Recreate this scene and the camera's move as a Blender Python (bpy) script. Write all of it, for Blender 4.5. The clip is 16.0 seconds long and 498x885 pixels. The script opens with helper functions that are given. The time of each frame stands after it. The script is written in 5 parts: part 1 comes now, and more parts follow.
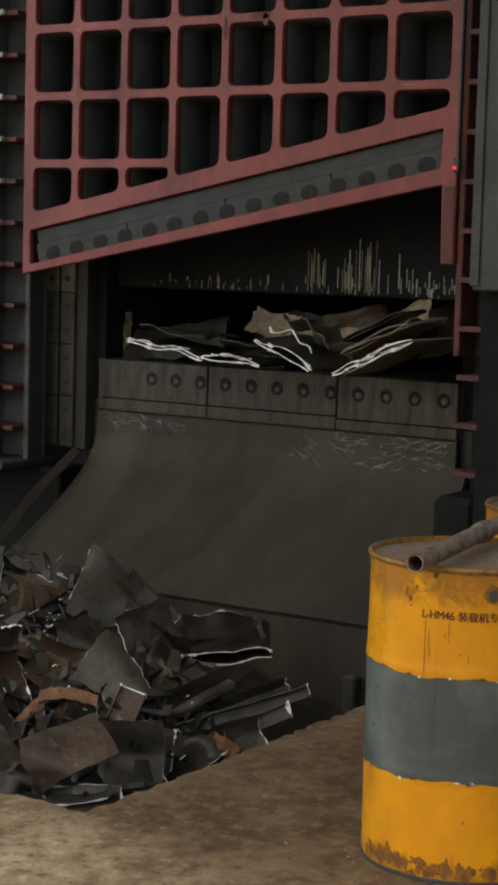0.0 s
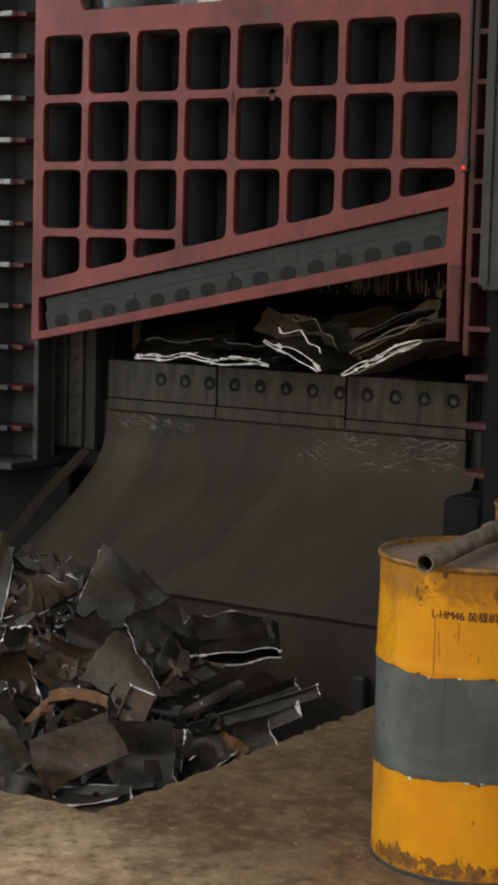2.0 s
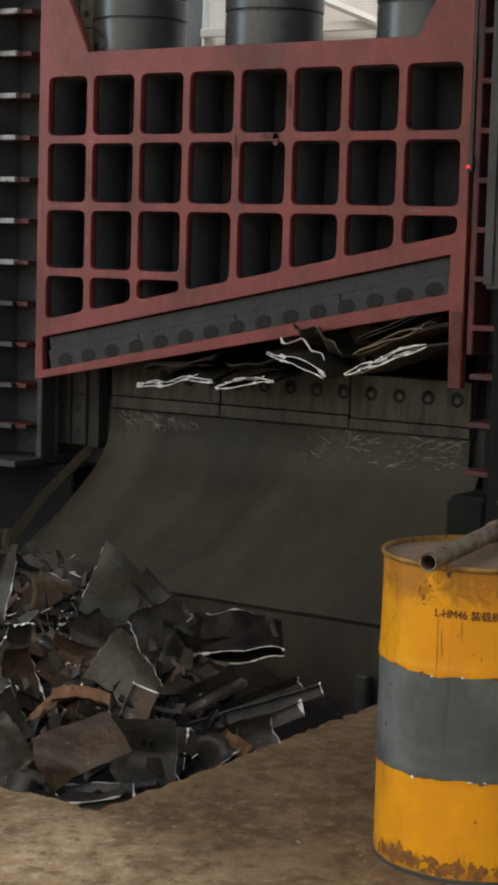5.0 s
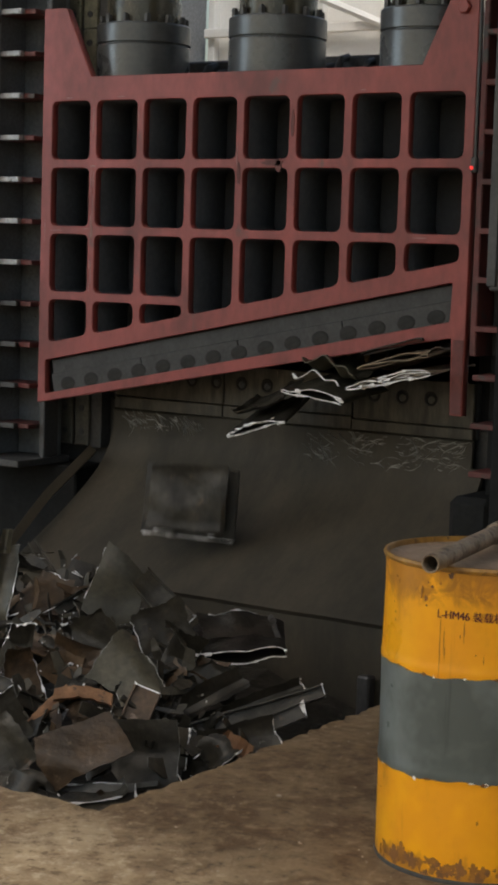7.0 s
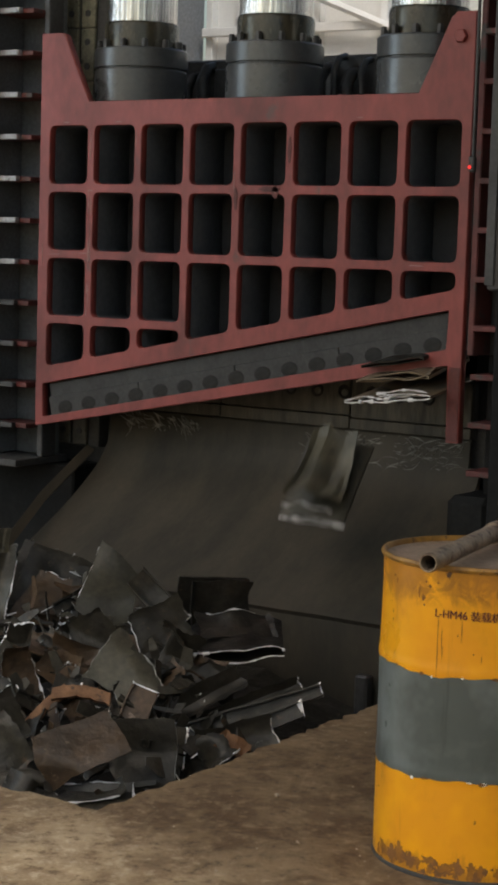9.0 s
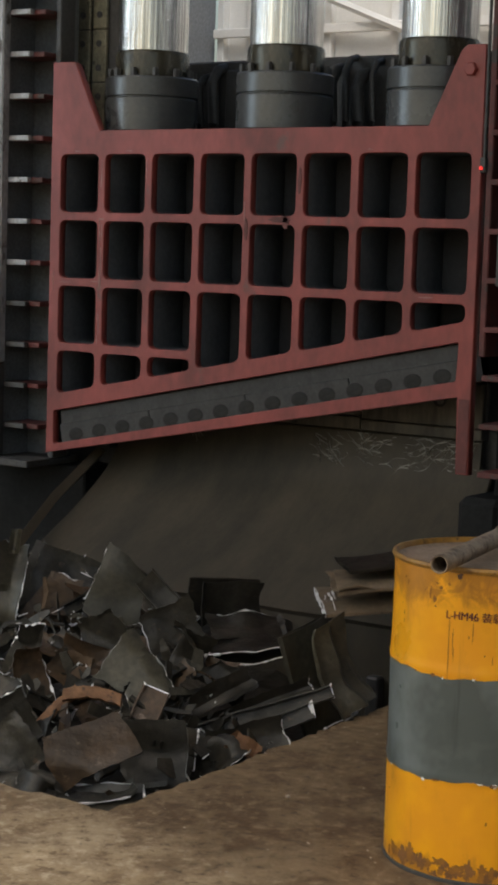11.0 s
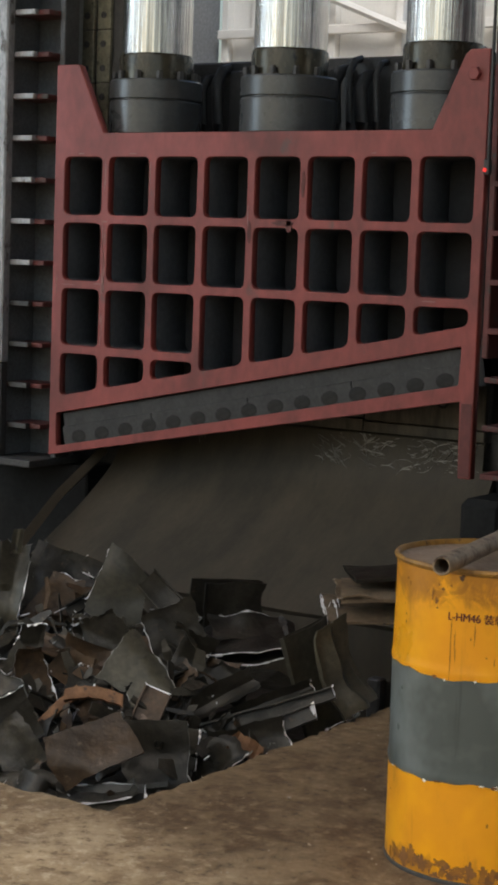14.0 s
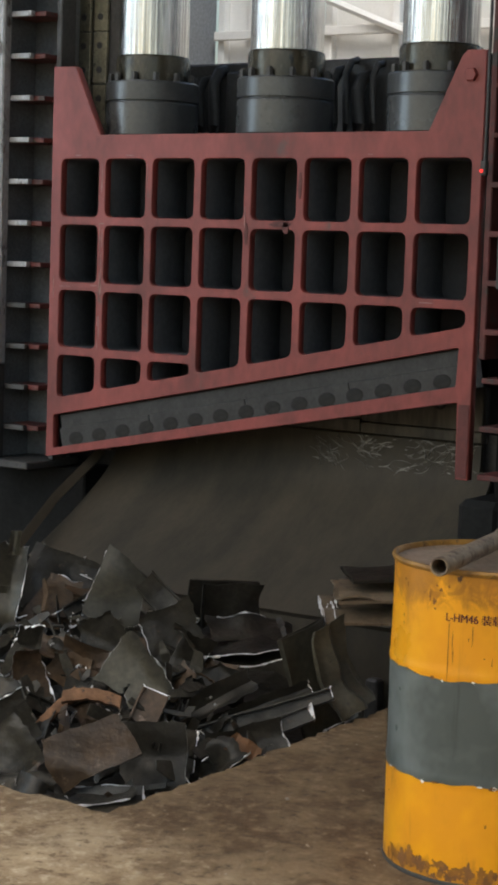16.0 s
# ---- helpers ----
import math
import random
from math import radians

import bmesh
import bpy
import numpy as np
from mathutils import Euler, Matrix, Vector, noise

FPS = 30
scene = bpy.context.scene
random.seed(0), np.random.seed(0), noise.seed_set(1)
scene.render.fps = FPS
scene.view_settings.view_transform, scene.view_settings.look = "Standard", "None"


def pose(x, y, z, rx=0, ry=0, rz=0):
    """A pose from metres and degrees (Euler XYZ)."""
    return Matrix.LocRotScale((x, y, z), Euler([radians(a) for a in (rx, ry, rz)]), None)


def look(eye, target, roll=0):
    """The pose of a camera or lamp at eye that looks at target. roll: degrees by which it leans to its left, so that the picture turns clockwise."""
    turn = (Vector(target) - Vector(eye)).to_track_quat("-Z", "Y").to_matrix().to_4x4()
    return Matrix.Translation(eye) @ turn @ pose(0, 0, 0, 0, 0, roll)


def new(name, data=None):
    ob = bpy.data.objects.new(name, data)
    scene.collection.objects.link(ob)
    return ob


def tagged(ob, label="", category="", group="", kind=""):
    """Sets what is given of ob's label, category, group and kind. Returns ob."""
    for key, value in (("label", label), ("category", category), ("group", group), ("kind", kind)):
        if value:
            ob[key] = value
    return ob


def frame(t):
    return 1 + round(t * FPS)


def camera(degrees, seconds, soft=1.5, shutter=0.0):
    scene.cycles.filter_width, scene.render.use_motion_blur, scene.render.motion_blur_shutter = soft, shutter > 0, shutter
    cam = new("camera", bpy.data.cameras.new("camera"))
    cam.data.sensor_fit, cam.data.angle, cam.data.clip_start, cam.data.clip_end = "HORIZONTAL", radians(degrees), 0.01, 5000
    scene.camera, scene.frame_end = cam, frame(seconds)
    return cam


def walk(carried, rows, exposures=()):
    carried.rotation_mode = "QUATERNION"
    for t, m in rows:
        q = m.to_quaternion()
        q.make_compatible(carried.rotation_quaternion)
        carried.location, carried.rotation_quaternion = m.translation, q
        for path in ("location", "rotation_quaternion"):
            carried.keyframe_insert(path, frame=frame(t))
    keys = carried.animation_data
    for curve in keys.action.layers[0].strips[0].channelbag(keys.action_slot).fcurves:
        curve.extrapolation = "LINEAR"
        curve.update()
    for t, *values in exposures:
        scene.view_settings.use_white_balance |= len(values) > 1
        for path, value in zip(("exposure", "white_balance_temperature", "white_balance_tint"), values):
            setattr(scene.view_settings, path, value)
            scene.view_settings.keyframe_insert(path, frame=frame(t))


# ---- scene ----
# ---- camera ----
EYE = (3.336, -4.216, 1.706)


def aim(yaw, pitch, roll):
    return Matrix.Translation(EYE) @ pose(0, 0, 0, 90 + pitch, 0, yaw) @ pose(0, 0, 0, 0, 0, roll)


cam = camera(15.69, 16.0, soft=3.5, shutter=0.5)
CAM_ROWS = (
    (0.0, 33.374, -5.960, 1.599),
    (0.5, 33.326, -5.953, 1.681),
    (1.0, 33.336, -5.951, 1.705),
    (1.5, 33.423, -5.950, 1.588),
    (2.0, 33.672, -5.957, 1.495),
    (2.5, 33.924, -5.988, 1.460),
    (3.0, 33.961, -5.986, 1.463),
    (3.5, 33.955, -6.003, 1.495),
    (4.0, 33.872, -6.015, 1.582),
    (6.5, 33.808, -6.004, 1.741),
    (7.0, 33.877, -5.996, 1.813),
    (7.5, 33.891, -5.994, 1.790),
    (8.0, 33.864, -5.995, 1.790),
    (8.5, 33.838, -6.018, 1.801),
    (9.0, 33.807, -6.017, 1.830),
    (11.5, 34.235, -5.990, 1.872),
    (12.0, 34.246, -5.994, 1.950),
    (12.5, 34.234, -5.979, 2.047),
    (13.0, 34.245, -5.968, 2.048),
    (13.5, 34.245, -5.968, 2.048),
    (14.0, 34.245, -5.968, 2.048),
    (14.5, 34.236, -5.953, 2.012),
    (15.0, 34.333, -5.945, 1.930),
    (15.5, 34.228, -5.939, 1.949),
    (16.0, 34.163, -5.923, 1.936),
)
walk(cam, [(t, aim(a, b, c)) for t, a, b, c in CAM_ROWS], exposures=((0.0, -0.15, 6480, 9), (9.0, -0.13, 6450, 9), (11.5, -0.17, 6360, 9), (12.2, -0.07, 6300, 9), (14.0, -0.03, 6280, 9), (16.0, 0.14, 6180, 8)))

# ---- daylight: overcast, from the open front of the shed ----
world = bpy.data.worlds.new("overcast_sky")
scene.world = world
world.use_nodes = True
wn, wl = world.node_tree.nodes, world.node_tree.links
sky = wn.new("ShaderNodeTexSky")
sky.sky_type, sky.sun_disc = "NISHITA", False
sky.sun_elevation, sky.sun_rotation = radians(50), radians(200)
sky.dust_density, sky.air_density = 4.0, 1.5
wn["Background"].inputs["Strength"].default_value = 0.15
wl.new(sky.outputs["Color"], wn["Background"].inputs["Color"])
sun = new("sun", bpy.data.lights.new("sun", "SUN"))
sun.data.energy, sun.data.angle, sun.data.color = 1.3, radians(14), (1.0, 0.95, 0.88)
sun.matrix_world = look((14.5, -13, 20), (0, 0, 0))
# added blue fill lamp for the hazy left side, in an unseen west wall gap
haze_fill = new("haze_fill_light", bpy.data.lights.new("haze_fill_light", "AREA"))
haze_fill.data.shape, haze_fill.data.size, haze_fill.data.size_y, haze_fill.data.energy, haze_fill.data.color = "RECTANGLE", 4.4, 5.4, 205, (0.70, 0.86, 1.0)
haze_fill.matrix_world = look((-9.1, -3.75, 3.6), (0, -3.75, 3.6))


# ---- materials ----
def material(name, base, second, rough=0.6, metal=0.0, scale=6.0, fine=60.0, mix=0.5, bump=0.2, third=None, third_at=0.62, per_piece=0.0, gloss_var=0.15, stretch=None, grain_lo=0.72, dent=0.0):
    """Two noise scales of colour, a third colour in patches, fine relief."""
    m = bpy.data.materials.new(name)
    m.use_nodes = True
    n, l = m.node_tree.nodes, m.node_tree.links
    b = n["Principled BSDF"]
    co = n.new("ShaderNodeTexCoord")
    src = co.outputs["Object"]
    if stretch:
        mp = n.new("ShaderNodeMapping")
        mp.inputs["Scale"].default_value = stretch
        l.new(src, mp.inputs["Vector"])
        src = mp.outputs["Vector"]
    if per_piece:
        info = n.new("ShaderNodeObjectInfo")
        add = n.new("ShaderNodeVectorMath")
        add.operation = "ADD"
        sc = n.new("ShaderNodeVectorMath")
        sc.operation = "SCALE"
        sc.inputs["Scale"].default_value = 37.0
        comb = n.new("ShaderNodeCombineXYZ")
        for k in ("X", "Y", "Z"):
            l.new(info.outputs["Random"], comb.inputs[k])
        l.new(comb.outputs[0], sc.inputs[0])
        l.new(src, add.inputs[0])
        l.new(sc.outputs[0], add.inputs[1])
        src = add.outputs[0]

    def tex(s, detail=6.0, r=0.6):
        t = n.new("ShaderNodeTexNoise")
        t.inputs["Scale"].default_value, t.inputs["Detail"].default_value, t.inputs["Roughness"].default_value = s, detail, r
        l.new(src, t.inputs["Vector"])
        return t.outputs["Fac"]

    def ramp(fac, lo, hi):
        r = n.new("ShaderNodeMapRange")
        r.inputs["From Min"].default_value, r.inputs["From Max"].default_value = lo, hi
        l.new(fac, r.inputs["Value"])
        return r.outputs["Result"]

    def blend(fac, a, c):
        x = n.new("ShaderNodeMix")
        x.data_type = "RGBA"
        l.new(fac, x.inputs["Factor"])
        for sock, v in ((x.inputs[6], a), (x.inputs[7], c)):
            if isinstance(v, tuple):
                sock.default_value = (*v, 1)
            else:
                l.new(v, sock)
        return x.outputs[2]

    big, small = tex(scale), tex(fine, 4.0)
    col = blend(ramp(big, 0.5 - 0.3 * mix, 0.5 + 0.5 * mix), base, second)
    grain = blend(ramp(small, 0.35, 0.75), (grain_lo, grain_lo, grain_lo), (1 + (1 - grain_lo) * 0.5, 1 + (1 - grain_lo) * 0.45, 1 + (1 - grain_lo) * 0.4))
    mul = n.new("ShaderNodeMix")
    mul.data_type, mul.blend_type = "RGBA", "MULTIPLY"
    mul.inputs["Factor"].default_value = 1.0
    l.new(col, mul.inputs[6])
    l.new(grain, mul.inputs[7])
    col = mul.outputs[2]
    if third:
        patch = tex(scale * 1.7, 9.0, 0.72)
        col = blend(ramp(patch, third_at, third_at + 0.07), col, third)
    if per_piece:
        v = n.new("ShaderNodeHueSaturation")
        rr = n.new("ShaderNodeMapRange")
        rr.inputs["To Min"].default_value, rr.inputs["To Max"].default_value = 1 - per_piece, 1 + per_piece
        l.new(info.outputs["Random"], rr.inputs["Value"])
        l.new(rr.outputs["Result"], v.inputs["Value"])
        l.new(col, v.inputs["Color"])
        col = v.outputs["Color"]
    l.new(col, b.inputs["Base Color"])
    rg = n.new("ShaderNodeMapRange")
    rg.inputs["To Min"].default_value, rg.inputs["To Max"].default_value = max(0.02, rough - gloss_var), min(1, rough + gloss_var)
    l.new(big, rg.inputs["Value"])
    l.new(rg.outputs["Result"], b.inputs["Roughness"])
    b.inputs["Metallic"].default_value = metal
    if bump:
        bp = n.new("ShaderNodeBump")
        bp.inputs["Strength"].default_value, bp.inputs["Distance"].default_value = bump, 0.004
        if dent:
            mid = tex(scale * 2.2, 3.0, 0.5)
            mm = n.new("ShaderNodeMath")
            mm.operation = "MULTIPLY_ADD"
            mm.inputs[1].default_value = dent
            l.new(mid, mm.inputs[0])
            l.new(small, mm.inputs[2])
            l.new(mm.outputs[0], bp.inputs["Height"])
        else:
            l.new(small, bp.inputs["Height"])
        l.new(bp.outputs["Normal"], b.inputs["Normal"])
    return m


RED = material("worn_red_paint", (0.315, 0.065, 0.056), (0.15, 0.04, 0.035), 0.46, 0.0, 3.4, 30, 0.42, 0.15, (0.13, 0.065, 0.055), 0.62, stretch=(1, 1, 0.5), grain_lo=0.82)
RED_DIRTY = material("greasy_red_paint", (0.15, 0.032, 0.028), (0.07, 0.032, 0.028), 0.6, 0.0, 5.0, 45, 0.6, 0.2, (0.05, 0.045, 0.04), 0.56)
# rib colour carries a bluish haze lift; the back plate's carries recess shade
POCKET = material("hazed_dark_paint", (0.092, 0.104, 0.114), (0.06, 0.068, 0.075), 0.6, 0.0, 4.0, 40, 0.5, 0.2)
POCKET_BACK = material("shade_dark_back_plate", (0.032, 0.036, 0.04), (0.022, 0.025, 0.028), 0.7, 0.0, 4.0, 40, 0.5, 0.2)
# near-black: grease on the hold-down, painted shade on bases, cheeks and feet
PIT_DARK = material("greased_and_shade_black_steel", (0.02, 0.021, 0.021), (0.012, 0.0125, 0.0125), 0.75, 0.0, 4.0, 40, 0.5, 0.2)
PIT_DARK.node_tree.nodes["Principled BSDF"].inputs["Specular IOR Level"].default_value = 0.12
# black that paints the shade of bolt recesses onto flat discs
RECESS_SHADE = material("black_recess_shade", (0.015, 0.015, 0.014), (0.026, 0.026, 0.024), 0.85, 0.0, 20.0, 60, 0.5, 0.3)
GREASY = material("olive_greased_steel", (0.10, 0.09, 0.06), (0.04, 0.038, 0.028), 0.25, 0.4, 12.0, 50, 0.5, 0.2, (0.03, 0.03, 0.028), 0.56, stretch=(1, 1, 0.5), dent=1.0)
GREY_STEEL = material("dusty_grey_steel", (0.19, 0.21, 0.225), (0.10, 0.112, 0.12), 0.55, 0.1, 5.0, 60, 0.6, 0.25, (0.05, 0.045, 0.04), 0.62)
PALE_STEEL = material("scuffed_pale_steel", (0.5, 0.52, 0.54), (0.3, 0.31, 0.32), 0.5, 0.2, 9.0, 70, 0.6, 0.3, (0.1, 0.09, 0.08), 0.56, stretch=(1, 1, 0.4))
DARK_STEEL = material("oily_dark_steel", (0.08, 0.081, 0.08), (0.05, 0.05, 0.05), 0.5, 0.2, 5.0, 60, 0.6, 0.25)
BLADE = material("worn_blade_steel", (0.078, 0.07, 0.052), (0.03, 0.027, 0.02), 0.42, 0.3, 13.0, 70, 0.4, 0.4, (0.15, 0.135, 0.10), 0.63, stretch=(1.6, 1, 0.3), dent=3.0)
CHUTE = material("rubbed_chute_steel", (0.064, 0.052, 0.033), (0.027, 0.0245, 0.0165), 0.72, 0.1, 1.5, 30, 0.4, 0.12, (0.034, 0.03, 0.02), 0.60, stretch=(1.8, 0.8, 0.8), grain_lo=0.86, dent=0.4)
# oiled steel; also the shade colour of the west flange foot and low rib ends
DULL_STEEL = material("dull_oiled_and_shade_steel", (0.075, 0.076, 0.076), (0.045, 0.046, 0.046), 0.5, 0.1, 5.0, 60, 0.5, 0.3, (0.12, 0.115, 0.105), 0.66)
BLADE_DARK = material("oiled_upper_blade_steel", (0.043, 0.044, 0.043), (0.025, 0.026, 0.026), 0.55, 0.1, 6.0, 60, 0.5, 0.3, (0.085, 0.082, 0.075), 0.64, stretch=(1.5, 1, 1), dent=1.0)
SCRATCH = material("scraped_bright_steel", (0.40, 0.40, 0.37), (0.12, 0.115, 0.10), 0.4, 0.7, 20.0, 90, 0.6, 0.3)
# lit and shaded copies of the liner; the second also colours bolt heads
LINER = material("pale_lit_worn_liner", (0.30, 0.285, 0.2), (0.15, 0.14, 0.10), 0.5, 0.3, 8.0, 60, 0.5, 0.25, (0.07, 0.065, 0.05), 0.58)
SHADED_LINER_BOLT = material("shaded_liner_and_bolt_steel", (0.13, 0.125, 0.10), (0.075, 0.073, 0.062), 0.55, 0.2, 7.0, 60, 0.5, 0.25, (0.045, 0.043, 0.038), 0.58)
# stretched colour streaks paint in the rods' vertical reflections
CHROME = material("polished_chrome_rod", (0.93, 0.93, 0.94), (0.85, 0.85, 0.86), 0.10, 1.0, 5.0, 11, 0.5, 1.0, gloss_var=0.08, stretch=(9, 9, 0.08), grain_lo=0.4)
FLANGE = material("oily_flange_steel", (0.13, 0.138, 0.142), (0.07, 0.075, 0.078), 0.3, 0.4, 3.0, 50, 0.5, 0.1, (0.05, 0.05, 0.045), 0.66, grain_lo=0.85)


def concrete_floor():
    """Dusty concrete: pale scuffs, brown oil soaking round the drums, grit and fine relief."""
    m = bpy.data.materials.new("oil_stained_dusty_concrete")
    m.use_nodes = True
    n, l = m.node_tree.nodes, m.node_tree.links
    b = n["Principled BSDF"]
    co = n.new("ShaderNodeTexCoord").outputs["Object"]

    def tex(s, detail, r, dist=0.0):
        t = n.new("ShaderNodeTexNoise")
        t.inputs["Scale"].default_value, t.inputs["Detail"].default_value, t.inputs["Roughness"].default_value, t.inputs["Distortion"].default_value = s, detail, r, dist
        l.new(co, t.inputs["Vector"])
        return t.outputs["Fac"]

    def ramp(fac, lo, hi, a=0.0, c=1.0):
        r = n.new("ShaderNodeMapRange")
        for k, v in zip(("From Min", "From Max", "To Min", "To Max"), (lo, hi, a, c)):
            r.inputs[k].default_value = v
        l.new(fac, r.inputs["Value"])
        return r.outputs["Result"]

    def blend(fac, a, c, mode="MIX"):
        x = n.new("ShaderNodeMix")
        x.data_type, x.blend_type = "RGBA", mode
        l.new(fac, x.inputs["Factor"])
        for sock, v in ((x.inputs[6], a), (x.inputs[7], c)):
            if isinstance(v, tuple):
                sock.default_value = (*v, 1)
            else:
                l.new(v, sock)
        return x.outputs[2]

    def math_node(op, a, c):
        x = n.new("ShaderNodeMath")
        x.operation = op
        for sock, v in zip(x.inputs, (a, c)):
            if isinstance(v, float):
                sock.default_value = v
            else:
                l.new(v, sock)
        return x.outputs[0]

    large, mid, grit, blot = tex(1.1, 5, 0.6, 0.4), tex(4.6, 9, 0.68, 0.5), tex(19, 7, 0.72), tex(2.6, 4, 0.6, 0.8)
    col = blend(ramp(math_node("ADD", mid, ramp(large, 0.3, 0.7, -0.07, 0.07)), 0.41, 0.60), (0.25, 0.165, 0.085), (0.47, 0.355, 0.21))
    col = blend(ramp(blot, 0.50, 0.66, 0.0, 0.35), col, (0.58, 0.47, 0.31))
    col = blend(ramp(blot, 0.47, 0.34, 0.0, 0.5), col, (0.20, 0.125, 0.062))
    col = blend(ramp(grit, 0.53, 0.62, 0.0, 0.75), col, (0.60, 0.49, 0.33))
    speck = tex(48, 6, 0.8)
    col = blend(ramp(speck, 0.58, 0.66, 0.0, 0.5), col, (0.62, 0.53, 0.40))
    col = blend(ramp(speck, 0.42, 0.34, 0.0, 0.55), col, (0.14, 0.092, 0.052))
    col = blend(ramp(grit, 0.46, 0.37, 0.0, 0.8), col, (0.14, 0.09, 0.046))
    sub = n.new("ShaderNodeVectorMath")
    sub.operation = "DISTANCE"
    l.new(co, sub.inputs[0])
    sub.inputs[1].default_value = (0.75, 0.9, 0)
    soak = math_node("ADD", sub.outputs["Value"], ramp(large, 0.2, 0.8, -0.7, 0.7))
    col = blend(ramp(soak, 1.8, 0.8, 0.0, 1.0), col, (0.44, 0.395, 0.34), "MULTIPLY")
    l.new(col, b.inputs["Base Color"])
    l.new(ramp(soak, 1.75, 0.7, 0.9, 0.7), b.inputs["Roughness"])
    bp = n.new("ShaderNodeBump")
    bp.inputs["Strength"].default_value, bp.inputs["Distance"].default_value = 0.8, 0.016
    l.new(math_node("ADD", mid, math_node("MULTIPLY", grit, 0.45)), bp.inputs["Height"])
    l.new(bp.outputs["Normal"], b.inputs["Normal"])
    return m


CONCRETE = concrete_floor()
GRIT = material("pale_crumbs", (0.5, 0.43, 0.33), (0.2, 0.15, 0.1), 0.9, 0.0, 9.0, 60, 0.5, 0.2)
PIT_WALL = material("dirty_pit_concrete", (0.17, 0.14, 0.1), (0.1, 0.08, 0.06), 0.9, 0.0, 2.0, 35, 0.6, 0.5)
DUSTY = material("dusty_brown_scrap_sheet", (0.36, 0.28, 0.18), (0.2, 0.15, 0.095), 0.6, 0.1, 7.0, 45, 0.45, 0.5, (0.06, 0.045, 0.03), 0.56, 0.25, dent=1.3)
TAN = material("dull_brown_scrap_sheet", (0.24, 0.18, 0.115), (0.12, 0.09, 0.058), 0.55, 0.1, 8.0, 45, 0.45, 0.5, (0.045, 0.035, 0.025), 0.56, 0.2, dent=1.3)
OLIVE = material("dark_olive_sheet", (0.065, 0.06, 0.042), (0.03, 0.028, 0.02), 0.42, 0.15, 6.0, 45, 0.4, 0.5, (0.06, 0.05, 0.036), 0.6, 0.1, dent=1.0)
SHEET = material("dark_scrap_sheet", (0.05, 0.045, 0.034), (0.016, 0.0145, 0.011), 0.44, 0.15, 9.0, 45, 0.4, 0.7, (0.085, 0.06, 0.04), 0.60, 0.55, gloss_var=0.25, dent=2.2)
RUST = material("rusty_scrap_sheet", (0.10, 0.063, 0.035), (0.036, 0.026, 0.016), 0.45, 0.1, 10.0, 45, 0.42, 0.7, (0.19, 0.14, 0.10), 0.61, 0.3, gloss_var=0.25, dent=2.0)
ORANGE = material("orange_rusted_steel", (0.29, 0.145, 0.065), (0.14, 0.07, 0.035), 0.7, 0.0, 11.0, 45, 0.4, 0.6, (0.06, 0.04, 0.028), 0.56, 0.15, dent=4.0)
GREEN = material("grey_green_painted_sheet", (0.125, 0.115, 0.08), (0.06, 0.056, 0.041), 0.45, 0.1, 5.0, 45, 0.4, 0.5, (0.05, 0.044, 0.035), 0.57, 0.15, dent=1.0)
for oily in (SHEET, RUST, OLIVE, GREEN):
    oily.node_tree.nodes["Principled BSDF"].inputs["Specular IOR Level"].default_value = 0.36
CUT = material("fresh_cut_bright_steel", (0.95, 0.95, 0.95), (0.8, 0.8, 0.8), 0.35, 0.25, 25.0, 90, 0.5, 0.2, grain_lo=0.9)


